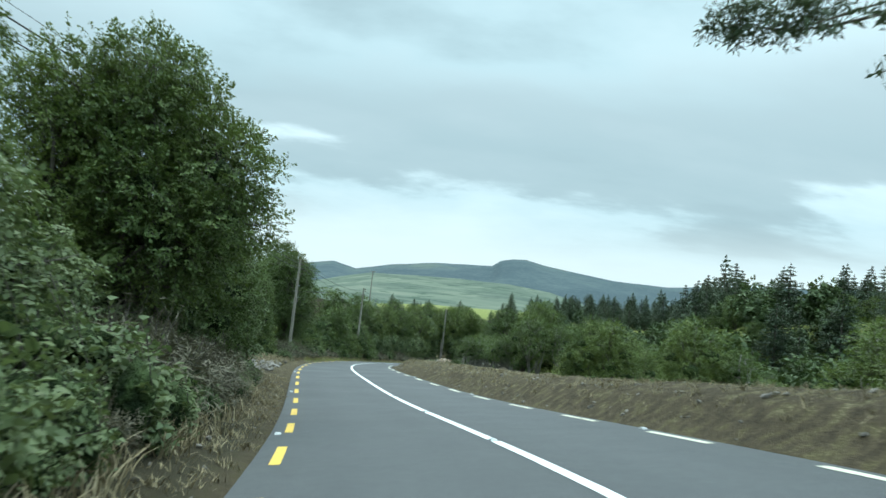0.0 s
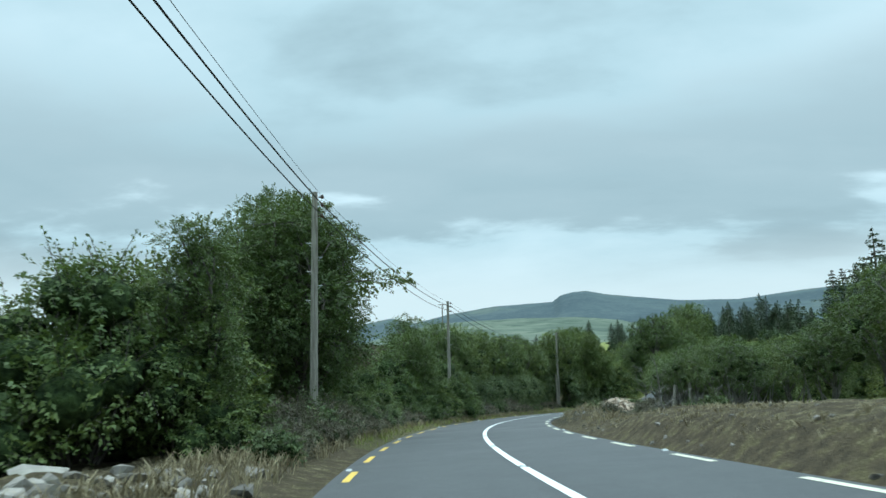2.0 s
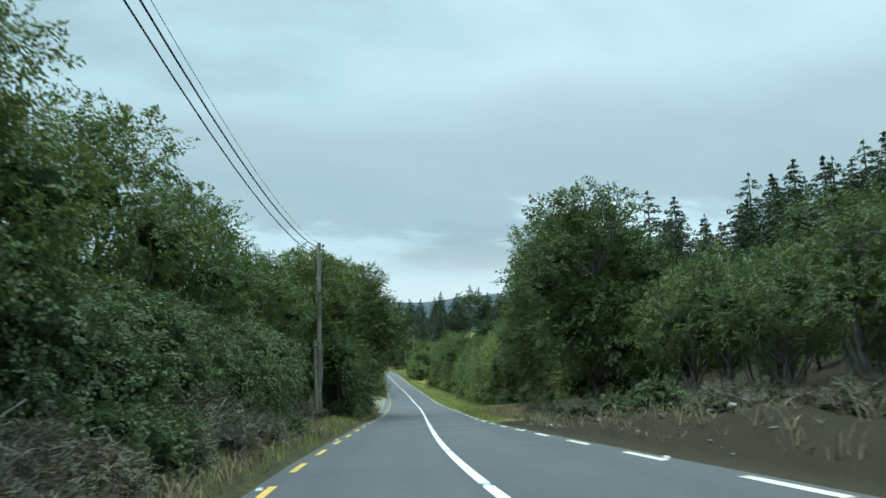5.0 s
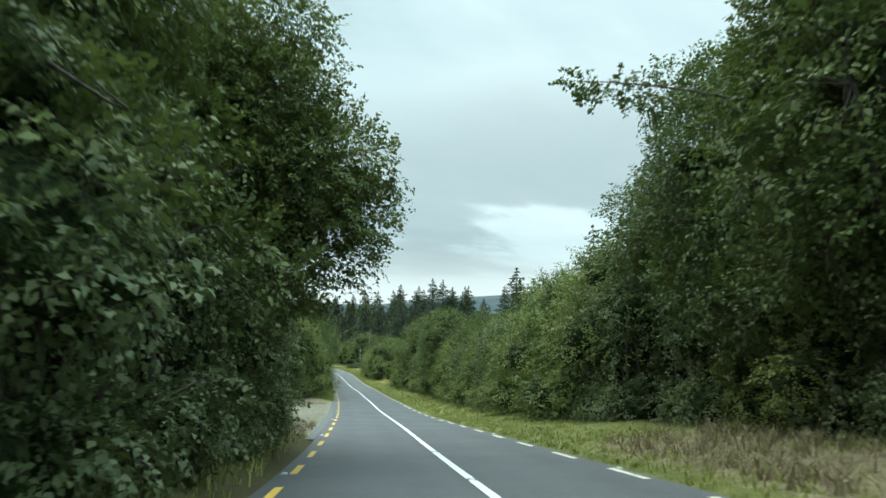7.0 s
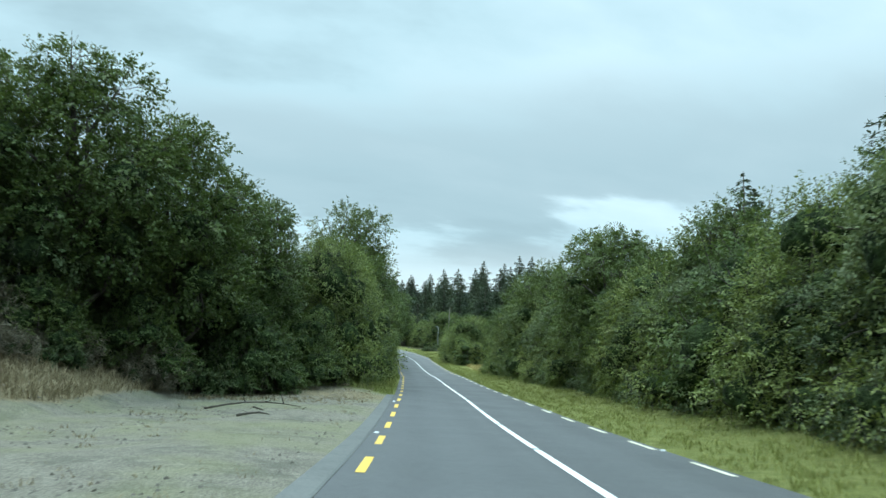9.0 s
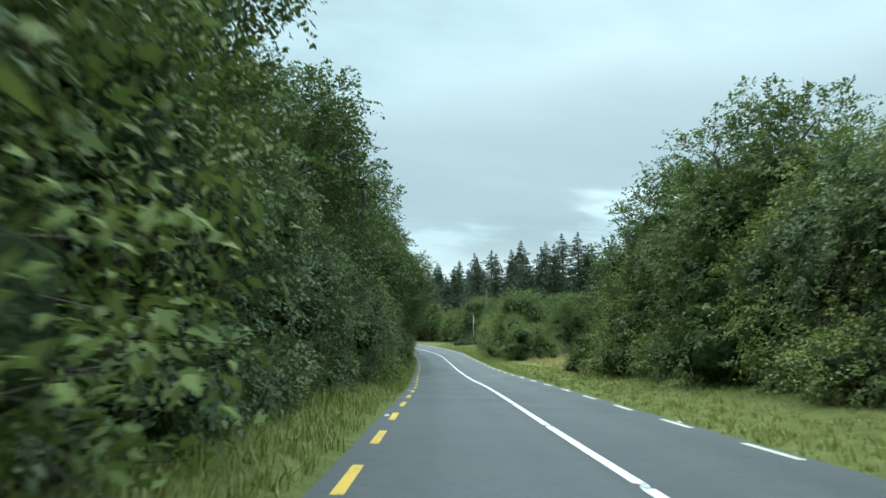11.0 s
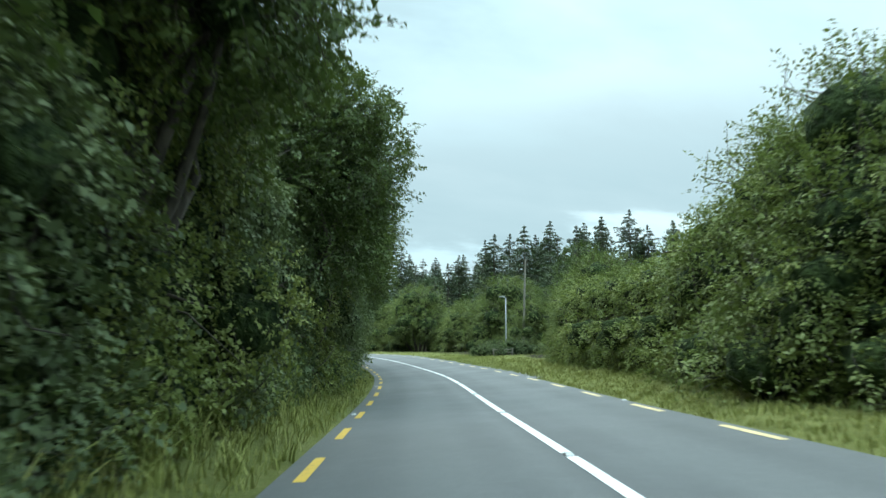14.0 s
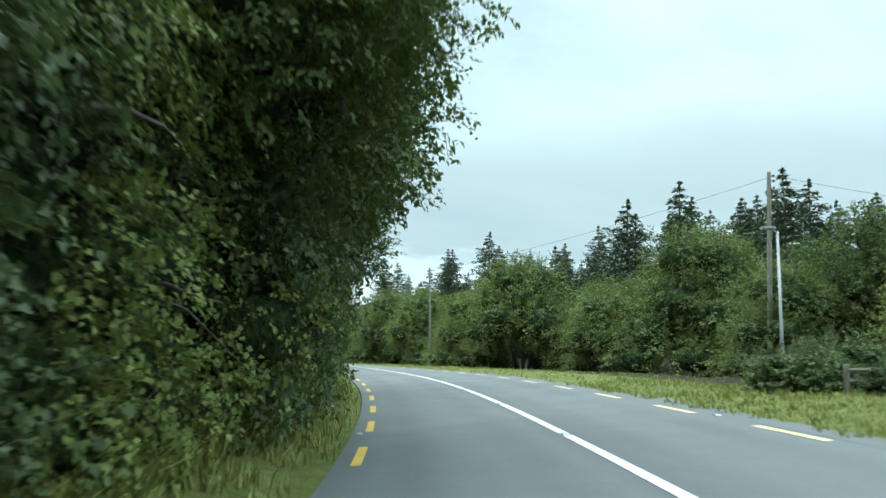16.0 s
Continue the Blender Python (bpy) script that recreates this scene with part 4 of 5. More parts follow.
def woods(name, label, proto, places):
    """Many distant plants of one kind, joined."""
    src = [o for o in proto.children if not o.name.startswith(("trunk", "branchwork"))][0].data
    co = np.empty(len(src.vertices) * 3, np.float32)
    src.vertices.foreach_get("co", co)
    co = co.reshape(-1, 3)
    n = np.array([p.loop_total for p in src.polygons])
    idx = np.empty(len(src.loops), np.int32)
    src.loops.foreach_get("vertex_index", idx)
    mi = np.array([p.material_index for p in src.polygons], np.int32)
    vs, ix, ns, ms = [], [], [], []
    for i, (s, e, k) in enumerate(places):
        a = rng.uniform(0, 6.283)
        r = np.array([[math.cos(a), -math.sin(a), 0], [math.sin(a), math.cos(a), 0], [0, 0, 1]]) * k
        g = ground_point(s, e)
        vs.append(co @ r.T + np.array(g))
        ix.append(idx + i * len(co))
        ns.append(n)
        ms.append(mi)
    vs, ix, ns, ms = np.concatenate(vs), np.concatenate(ix), np.concatenate(ns), np.concatenate(ms)
    me = bpy.data.meshes.new(name)
    me.vertices.add(len(vs))
    me.vertices.foreach_set("co", vs.astype(np.float32).ravel())
    me.loops.add(len(ix))
    me.loops.foreach_set("vertex_index", ix.astype(np.int32))
    me.polygons.add(len(ns))
    me.polygons.foreach_set("loop_start", np.concatenate([[0], np.cumsum(ns)[:-1]]).astype(np.int32))
    me.polygons.foreach_set("material_index", ms)
    me.update(calc_edges=True)
    for m in src.materials:
        me.materials.append(m)
    return tagged(new(name, me), label, "woodland", kind="stuff")


rng = np.random.default_rng(40)
# --- beside the start: left bank, field edge
for s, e, k, p in ((-6, -7, 1.0, oak), (4, -7.8, 0.5, ivy_tree), (10, -8.2, 0.6, ash), (16, -8.4, 0.7, ash), (22, -9.4, 0.7, oak), (17, -6.9, 0.76, lime), (25.5, -7.0, 0.74, oak), (29.5, -6.6, 0.82, ivy_tree), (33, -7.2, 0.72, ivy_tree), (38.5, -9.0, 0.8, airy), (87.2, -6.4, 0.58, airy), (56.5, -7.4, 0.6, ash),
                   (67, -6.8, 0.95, ash), (64.5, -9.0, 0.9, oak), (69, -8.4, 0.8, oak)):
    plant(p, s, e, k)
for s, e, k in ((29.5, -6.0, 0.5), (24, -7.2, 0.45)):
    plant(ivy_tree, s, e, k)
for s, e, k, z in ((1.5, -6.2, 0.9, 0.8), (6.0, -6.6, 0.8, 0.75), (11, -7.2, 0.8, 0.62), (16, -7.4, 0.8, 0.55)):
    plant(hedge_b, s, e, k, rng.choice([0, 180]), 0.1, z)
for s, e, k in ((55, -9.6, 1.45), (58.6, -9.8, 1.65), (56, -7.6, 0.95), (60, -8.0, 0.9), (76, -7.4, 0.8), (80, -7.6, 1.0), (85, -7.4, 1.4), (89.5, -8.0, 1.6), (93, -7.6, 1.2), (98, -7.0, 1.3)):
    plant(thorn, s, e, k)
for i in range(26):
    s = rng.uniform(8, 100)
    if not 34 < s < 50:
        plant((scrub, dry_scrub)[i % 2], s, -5.4 - rng.uniform(0, 1.5), rng.uniform(0.5, 1.0))
for s, e, k in ((83, -5.9, 0.55), (86, -5.7, 0.7), (89, -5.8, 0.85), (92, -5.6, 0.8), (94.6, -5.4, 0.85), (97.5, -5.6, 0.7), (100.5, -5.7, 0.6), (72, -5.9, 0.5), (77, -5.8, 0.55)):
    plant(thorn, s, e, k)
for s, e, k in ((102, -8, 0.8), (107, -8.6, 0.92), (112.5, -8.6, 0.92), (118, -8.4, 0.9), (123, -8.8, 0.95), (104, -13, 0.95), (114, -14, 1.0), (94, -16, 0.8), (86, -19, 0.8), (78, -22, 0.8)):
    plant(oak_mid if e < -9 or s > 106 else oak, s, e, k)
for s in np.arange(101, 126, 4.6):
    plant(hedge_a, s, -6.9, 0.95, rng.choice([0, 180]), 0.15)
for s, e, k in ((3, -5.0, 0.9), (5, -5.6, 1.3), (7, -5.1, 0.9), (9, -5.7, 1.4), (11, -5.2, 0.9), (13, -5.8, 1.3), (15.5, -5.4, 1.0), (18, -5.9, 1.2), (21, -5.6, 1.0), (24, -5.9, 1.2), (27, -5.7, 0.9), (10, -6.6, 1.5), (14.5, -6.8, 1.5), (19.5, -6.9, 1.4)):
    plant(dry_scrub if 12 < s < 26 else scrub, s, e, k * 0.85)
for i in range(44):
    plant((scrub, dry_scrub)[i % 2], rng.uniform(60, 118), -5.2 - rng.uniform(0, 1.1), rng.uniform(0.45, 0.95))
for i in range(64):
    plant((scrub, dry_scrub, dry_scrub)[i % 3], 54 + i * 1.1 + rng.uniform(-0.6, 0.6), -4.75 - rng.uniform(0, 0.5), rng.uniform(0.35, 0.6))
for i in range(24):
    plant((scrub, scrub, dry_scrub)[i % 3], 3 + i * 1.15 + rng.uniform(-0.5, 0.5), -4.7 - rng.uniform(0, 0.5), rng.uniform(0.35, 0.55))
plant(lime, 69.5, -8.4, 0.85, None, 0, 0.95)


def overhang(tree, at, tip, size=0.14, leaf=None, slim=0.6, many=95):
    """A long bough of a tree, leafy towards its tip; at and tip: s, e, height over the road."""
    a, b = spot(*at, False), spot(*tip, False)
    path = twig_path(a, b, 0.05, 6)
    v, f = tube(path, [0.042 - 0.006 * i for i in range(7)], 6)
    limb = mesh_ob("limb", v, f, bark, tree, True)
    limb.matrix_parent_inverse = tree.matrix_basis.inverted()
    blobs = [(tuple(a.lerp(b, u)), (r, r, r * 0.7)) for u, r in ((0.35, 0.4), (0.55, 0.5), (0.75, 0.5), (0.9, 0.42), (1.0, 0.25))]
    q, tw = sprays(blobs, many, size, slim, 0.5, inner=0.1)
    c = new("leaf_spray", quad_mesh("leaf_spray", q, leaf or leaf_tree, None, tw))
    c.parent = tree
    c.matrix_parent_inverse = tree.matrix_basis.inverted()


overhang(plant(airy, 66.0, -7.4, 0.85), (66.2, -6.6, 6.0), (66.9, -2.9, 6.2))
overhang(plant(airy, 36.5, -9.0, 0.7), (36.8, -8.0, 5.2), (40.7, -5.9, 5.2))
# far hedge round the green field
woods("far_woods", "dark hedgerow trees round the green field", far_tree, [(20 + i * 4 + rng.uniform(-2, 2), -58 - rng.uniform(0, 6) + i * 0.7, rng.uniform(0.55, 0.85)) for i in range(24)])
woods("far_woods", "hedgerow bushes across the green field", far_bush, [(100 + rng.uniform(-6, 10), -14 - i * 4, rng.uniform(0.8, 1.3)) for i in range(13)])
rng = np.random.default_rng(41)
# --- tunnel of trees, left
for i, s in enumerate(np.arange(127.5, 159, 4.6)):
    plant(hedge_b if i % 2 else hedge_a, s, -8.1 if s < 139 else -5.35, 1.05, rng.choice([0, 180]), 0.1, 1.2)
for s, e, k, p in ((129, -8.0, 0.9, oak), (134, -8.2, 0.85, ivy_tree), (140, -7.3, 1.12, oak), (145, -7.0, 1.24, oak), (150.5, -5.2, 1.06, lime), (158.0, -7.8, 0.85, ivy_tree)):
    plant(p, s, e, k)
plant(lime, 154.0, -7.2, 0.95, None, 0, 1.06)
plant(hedge_b, 157.6, -5.7, 1.0, 0, 0.1, 1.15)
for s, e, k in ((135.2, -5.7, 0.35), (139, -5.6, 0.4), (134, -6.2, 0.5), (131, -6.0, 0.5), (128, -5.9, 0.5), (137.9, -6.7, 0.4)):
    plant(dry_scrub, s, e, k)
rng = np.random.default_rng(42)
overhang(plant(ash, 148.5, -6.2, 0.9), (148.6, -5.2, 6.2), (149.6, -1.1, 6.4))
# --- lay-by
for s, e, k, p in ((168, -22, 0.85, oak_mid), (173, -20.5, 0.75, birch), (176, -22.5, 0.75, birch), (179.5, -20.5, 0.8, thicket), (183, -20.2, 0.98, thicket), (186.5, -19.6, 0.95, birch), (189.5, -18.8, 1.05, birch), (193, -17.4, 1.3, birch), (196.5, -15.2, 1.34, oak),
                   (200.5, -12.7, 1.3, oak), (204, -11.2, 1.1, oak), (207.5, -10.2, 1.02, ivy_tree), (172, -29, 0.7, oak_mid), (182, -27, 0.75, oak_mid), (191, -24, 0.85, oak_mid), (199, -20, 1.0, oak_mid), (186, -24, 0.85, oak_mid), (177, -26, 0.8, oak_mid)):
    plant(p, s, e, k)
for i in range(30):
    s = rng.uniform(166, 204)
    plant((dry_scrub, dry_scrub, scrub)[i % 3], s, -14.6 - rng.uniform(0, 3.5) + max(0, s - 192) * 0.6, rng.uniform(0.6, 1.3))
for i in range(34):
    plant((dry_scrub, scrub)[i % 4 == 0], rng.uniform(162, 192), -14.8 - rng.uniform(0, 5), rng.uniform(0.4, 0.8))
for i in range(9):
    plant(dry_scrub, rng.uniform(127, 138), rng.uniform(5.6, 7.6), rng.uniform(0.35, 0.5))
for i in range(20):
    plant(oak_mid, rng.uniform(194, 250), rng.uniform(-34, -15), rng.uniform(0.8, 1.0))
for s, e, k in ((198, -12.8, 1.0), (202, -9.5, 1.1), (205.5, -7.8, 1.0), (195, -15.0, 0.9)):
    plant(thorn, s, e, k)
rng = np.random.default_rng(43)
# --- second hedge, left
for s, e, k in ((209, -7.3, 1.25), (213.5, -7.2, 1.35), (218, -7.4, 1.3)):
    plant(willow, s, e, k, None, 0, 1.58)
for i, s in enumerate(np.arange(211, 352, 4.7)):
    e = (-6.0 if s < 238 else -5.65) + 0.2 * math.sin(s * 0.21)
    plant((hedge_a, hedge_b)[i % 2] if s < 238 else (hedge_a, hedge_c, hedge_b)[i % 3], s, e, 1.0, rng.choice([0, 180]), 0.1, 1.1 if s < 284 else 1.35)
for i, s in enumerate(np.arange(214, 352, 5.2)):
    plant((hedge_b, hedge_a)[i % 2], s, -8.4, 1.15, rng.choice([0, 180]), 0.1, 1.25)
for i, s in enumerate(np.arange(219, 350, 5.6)):
    if s < 285:
        plant((oak, airy, ivy_tree, airy, ash)[i % 5], s + rng.uniform(-1, 1), (-7.8 if s < 240 else -7.2) + rng.uniform(-0.4, 0.4), rng.uniform(0.98, 1.15))
    else:
        plant((lime, ivy_tree, lime)[i % 3], s + rng.uniform(-1, 1), (-5.6, -7.6, -5.65)[i % 3] + rng.uniform(-0.2, 0.2), rng.uniform(1.0, 1.15))
for i, s in enumerate(np.arange(287, 350, 5.3)):
    plant(ivy_tree, s, -7.0 + 0.3 * math.sin(s), rng.uniform(0.8, 0.95))
for i, s in enumerate(np.arange(284, 352, 4.9)):
    plant(hedge_b, s, -10.6, 1.2, rng.choice([0, 180]), 0.1, 1.4)
for s, e in ((197, -16.5), (201, -14.6), (205, -12.6), (209, -10.8)):
    plant(hedge_a, s, e, 1.15, 25, 0.1, 1.2)
for i, s in enumerate(np.arange(353, 420, 4.7)):
    plant(hedge_a, s, -6.4, 1.0, 0, 0.1, 1.1)
rng = np.random.default_rng(44)
# --- right, below the earth bank
for i in range(46):
    s, e = rng.uniform(4, 80), rng.uniform(17, 32)
    plant((birch, oak_mid, thicket)[i % 3], s, e, rng.uniform(0.6, 0.85) * (1.2 if i % 3 == 2 else 1.0))
woods("far_woods", "broadleaf wood filling the valley below the bank", far_tree, [(rng.uniform(-10, 170), rng.uniform(30, 110), rng.uniform(0.65, 1.0)) for _ in range(170)])
for i in range(56):
    plant((willow, oak_mid, thicket, birch)[i % 4], rng.uniform(58, 142), rng.uniform(15, 36), (0.95, 0.55, 1.05, 0.65)[i % 4] * rng.uniform(0.85, 1.1))
for i in range(44):
    plant(oak_mid, rng.uniform(92, 168), rng.uniform(22, 46), rng.uniform(0.45, 0.62))
for i in range(54):
    plant((spruce_b, spruce_a, oak_mid)[i % 3], rng.uniform(118, 190), rng.uniform(46, 98), (0.72, 0.7, 0.85)[i % 3] * rng.uniform(0.8, 1.1))
for i in range(70):
    plant((oak_mid, spruce_b, oak_mid)[i % 3], rng.uniform(104, 196), rng.uniform(42, 66), (0.75, 0.55, 0.65)[i % 3] * rng.uniform(0.85, 1.1))
rng = np.random.default_rng(45)
# --- right, wood round the stone heap
for s, e, k, p in ((88, 16, 0.5, oak), (109, 14.5, 0.66, oak), (121, 10.4, 0.85, birch), (128, 7.6, 1.22, oak), (132, 10, 1.05, oak),
                   (110, 18, 0.62, oak_mid), (100, 19, 0.55, oak_mid), (90, 20, 0.52, oak_mid), (120, 16, 0.85, oak_mid), (80, 20, 0.5, oak_mid), (72, 19, 0.5, oak_mid)):
    plant(p, s, e, k)
for i in range(20):
    plant(thicket, 66 + i * 3.0 + rng.uniform(-1, 1), (10.6 if i % 2 else 13.4) + rng.uniform(-0.6, 0.6) - max(0, i - 12) * 0.15, float(np.interp(i, [0, 9, 12, 15, 19], [0.58, 0.62, 0.72, 0.85, 0.95])) * rng.uniform(0.92, 1.1))
for s, e in ((84, 9.4), (101, 8.6)):
    plant(dead, s, e, rng.uniform(0.7, 0.85))
for i in range(16):
    plant((scrub, dry_scrub)[i % 2], rng.uniform(66, 128), rng.uniform(7.5, 9.5), rng.uniform(0.4, 0.65))
for i in range(40):
    plant((dry_scrub, dry_scrub, scrub)[i % 3], rng.uniform(62, 126), rng.uniform(5.2, 8.2), rng.uniform(0.25, 0.45))
for s, e, k in ((101, 5.6, 0.45), (105, 5.4, 0.5), (109, 5.2, 0.55), (112.5, 5.1, 0.6), (116, 5.0, 0.55), (119.5, 5.0, 0.6), (123, 5.2, 0.55), (126, 5.6, 0.6)):
    plant((scrub, dry_scrub)[int(s) % 2], s, e, k)
rng = np.random.default_rng(46)
# --- right, tall trees and hedge
for s, e, k, p in ((139, 9.6, 1.2, oak), (145.5, 9.2, 1.1, airy), (148.5, 10.4, 1.2, airy), (152, 9.8, 1.15, oak), (156.5, 10.6, 1.05, airy), (162, 10.6, 0.85, ash), (159.5, 10.2, 0.95, airy)):
    plant(p, s, e, k, None, 0, k * (1.15 if s < 158 else 1.0))
overhang(plant(airy, 147, 9.0, 1.0), (147.2, 7.6, 7.4), (148.1, 2.6, 8.4))
for i, s in enumerate(np.arange(133, 252, 4.6)):
    tall = 1.3 if s < 158 else 1.42
    plant((hedge_d, hedge_c, hedge_d)[i % 3], s, (9.3 if s < 158 else 8.3) + 0.35 * math.sin(s * 0.3), 1.1, rng.choice([0, 180]), 0.1, tall * rng.uniform(0.72, 1.05))
    if s > 158:
        plant((willow, thorn, willow)[i % 3], s + 2, 9.8 + rng.uniform(-0.4, 0.6), rng.uniform(1.3, 1.65) + 0.5 * (i % 3 == 1))
for s, e, k, p in ((211, 8.6, 1.1, oak), (214.5, 9.0, 1.12, oak_mid), (206.5, 9.2, 0.9, oak_mid), (224, 10.8, 0.8, oak_mid), (236, 9.6, 1.25, oak_mid), (240, 10.2, 1.1, oak_mid), (247, 9.8, 1.35, oak_mid), (253, 11, 1.1, oak_mid), (188, 10.4, 0.85, oak_mid), (199, 10.2, 0.95, oak_mid), (175, 10.4, 0.9, oak_mid)):
    plant(p, s, e, k)
rng = np.random.default_rng(47)
# --- meadow and beyond
for s, e, k in ((257.5, 7.6, 0.72), (261, 8.6, 0.7), (254, 9.6, 0.8), (250.5, 9.2, 1.2)):
    plant(thorn, s, e, k)
for i in range(22):
    plant((oak_mid, birch, oak_mid)[i % 3], 246 + i * 2.7 + rng.uniform(-1, 1), 22 + rng.uniform(-1, 5), rng.uniform(0.75, 1.0))
    plant(thorn, 247 + i * 2.7, 19.5 + rng.uniform(-1, 1), rng.uniform(0.7, 1.1))
for i, s in enumerate(np.arange(283, 327, 4.5)):
    k = float(np.interp(s, [281, 287, 291, 300, 312, 320, 327], [0.8, 1.1, 1.4, 0.95, 0.98, 1.2, 1.15]))
    plant(hedge_c, s, float(np.interp(s, [281, 310, 316, 322, 327], [6.7, 6.7, 7.6, 9.4, 11.0])), 1.05, rng.choice([0, 180]), 0.1, k)
for s, e, k in ((284, 8.5, 0.8), (290.5, 8.1, 1.5), (294.5, 8.4, 1.5), (302, 8.6, 0.85), (317, 9.6, 1.25), (323, 11.2, 1.3), (309, 8.8, 0.95)):
    plant(willow, s, e, k)
for s, e, k in ((263, -6.4, 1.0), (270, -6.2, 1.05), (277, -6.2, 1.0)):
    plant(lime, s, e, k)
for s, e, k in ((322.5, 10.4, 0.86), (299, 15, 0.8), (304, 18, 0.9), (309, 14, 0.85), (314, 19, 0.95), (319, 15, 0.85), (325, 18, 0.66), (296, 20, 0.9), (330, 22, 0.66)):
    plant(oak_mid, s, e, k)
rng = np.random.default_rng(48)
# --- outside of the bend
for s, e, k in ((334, 19.5, 1.2), (341, 21, 1.5), (347, 21.5, 1.7), (355.4, 18.4, 1.3), (363.5, 19, 2.1), (369, 15.5, 1.35), (374, 18, 1.6), (381, 14, 2.15), (388, 11.5, 1.45), (393, 14, 1.7), (401, 11.5, 1.75), (410, 11, 1.95), (418, 12, 1.6), (426, 11, 1.95), (437, 11, 1.7), (448, 11, 1.8)):
    plant(willow, s, e, k)
for i in range(14):
    plant(oak_mid, 336 + i * 6, 25 - i * 0.5 + rng.uniform(-1, 2), rng.uniform(0.9, 1.1))
woods("far_woods", "broadleaf wood behind the willows on the bend", far_tree, [(rng.uniform(330, 470), rng.uniform(26, 62), rng.uniform(0.8, 1.15)) for _ in range(60)])
for s, e, k in ((342, 10.6, 1.0), (344, 12.0, 1.2), (341, 11.6, 0.9), (346, 10.8, 0.8), (336, 12.2, 0.9), (333, 12.6, 1.1), (337.4, 6.9, 0.7), (337.9, 6.5, 0.7), (338.2, 7.6, 0.8), (336.4, 8.0, 0.5), (340.0, 8.8, 0.8), (340.3, 10.2, 1.0), (338.5, 12.8, 1.1)):
    plant(scrub, s, e, k)
for s, e, top in ((379, 40, 20.5), (393, 40, 22.7), (402, 40, 23.4), (417, 40, 19.9), (386, 43, 19), (409, 44, 20)):
    plant(spruce_a, s, e, (top - rise(s, e)) / 18)
rng = np.random.default_rng(49)
# --- plantation on the hill
for i in range(60):
    plant((spruce_a, spruce_b)[i % 3 == 0], rng.uniform(160, 300), rng.uniform(40, 78), rng.uniform(0.5, 0.8))
for i in range(14):
    plant((spruce_a, spruce_b)[i % 2], 176 + i * 4 + rng.uniform(-1, 1), 36 + rng.uniform(-2, 6), rng.uniform(0.5, 0.8))
overhang(plant(pine, 9.0, 8.8, 0.9, 40, 0, 1.2), (11.8, 6.7, 7.68), (15.0, 5.0, 8.72), 0.17, leaf_spruce, 0.26, 260)
for i in range(70):
    s, e = rng.uniform(395, 520), rng.uniform(34, 120)
    plant((spruce_a, spruce_b)[i % 3 == 0], s, e, rng.uniform(0.7, 1.05))
for s, e, top in ((299.0, 60, 36.6), (241.0, 52, 38.8), (216.8, 48, 28.2), (215.8, 52, 29.2), (189.0, 46, 28.7), (190.2, 50, 29.2), (167.8, 44, 24.7), (165.5, 46, 25.3), (232.8, 54, 36.2), (198.0, 50, 27.5)):
    plant((spruce_a, spruce_b)[int(s) % 2], s, e, max(0.4, (top - rise(s, e)) / (17.6, 15.6)[int(s) % 2]))
for s, e, top in ((215, 44.5, 28.5), (209, 43, 27), (221, 47, 29), (202, 45, 26.5), (193, 46.7, 26), (186, 44, 25), (178, 43, 26), (170, 41, 25), (163, 40, 24), (154, 40, 23), (147, 38, 21),
                  (227.7, 40, 28.8), (233, 43, 30), (312, 45, 27.2), (317, 48, 25.5), (308, 48, 24.5), (410, 85, 35.8)):
    plant(spruce_a, s, e, (top - rise(s, e)) / 18)
for s, e, k in ((238, 47, 1.0), (314, 72, 1.3),
                (405, 70, 1.0), (412, 72, 1.05), (421.7, 73.6, 1.22), (428, 76, 1.05), (416, 78, 1.1), (432, 84, 1.0), (425, 96, 1.3), (440, 72, 1.0)):
    plant(spruce_a, s, e, k)
woods("far_woods", "broadleaf wood on the slope behind the hedge", far_tree, [(s, rng.uniform(38, 64) if 240 < s < 315 else rng.uniform(16, 52), rng.uniform(0.75, 1.1) * (0.62 if s > 244 else 1.0)) for s in rng.uniform(150, 335, 130)])
for i in range(24):
    plant((spruce_a, spruce_b)[i % 2], rng.uniform(450, 560), rng.uniform(-60, 34), rng.uniform(0.6, 0.9))

# ------------------------------------------------------------------ verge plants that nobody could count


def blades(name, label, spots_, mat, tall, wide=0.012, per=7, fan=0.5):
    """Tufts of bent grass blades at (s, e) places, as one mesh."""
    c = np.repeat(np.array([tuple(spot(s, e, -0.03)) for s, e in spots_]), per, 0)
    n = len(c)
    b = c + rng.normal(size=(n, 3)) * np.array([0.07, 0.07, 0])
    h = tall * rng.uniform(0.5, 1.25, n)
    lean = rng.normal(size=(n, 2)) * fan * h[:, None] * 0.6
    a = rng.uniform(0, 3.14, n)
    w = np.stack([np.cos(a), np.sin(a), np.zeros(n)], 1) * (wide * rng.uniform(0.7, 1.4, n))[:, None]
    m = b + np.column_stack([lean * 0.35, h * 0.62])
    t = b + np.column_stack([lean, h])
    q = np.stack([b - w, b + w, m + w * 0.8, m - w * 0.8, m - w * 0.8, m + w * 0.8, t + w * 0.15, t - w * 0.15], 1).reshape(-1, 3)
    ob = new(name, quad_mesh(name, q, mat))
    return tagged(ob, label, "grass", kind="stuff")


rng = np.random.default_rng(51)


def scatter(n, s0, s1, e0, e1, power=1.0):
    return [(rng.uniform(s0, s1), e0 + (e1 - e0) * rng.uniform() ** power) for _ in range(n)]


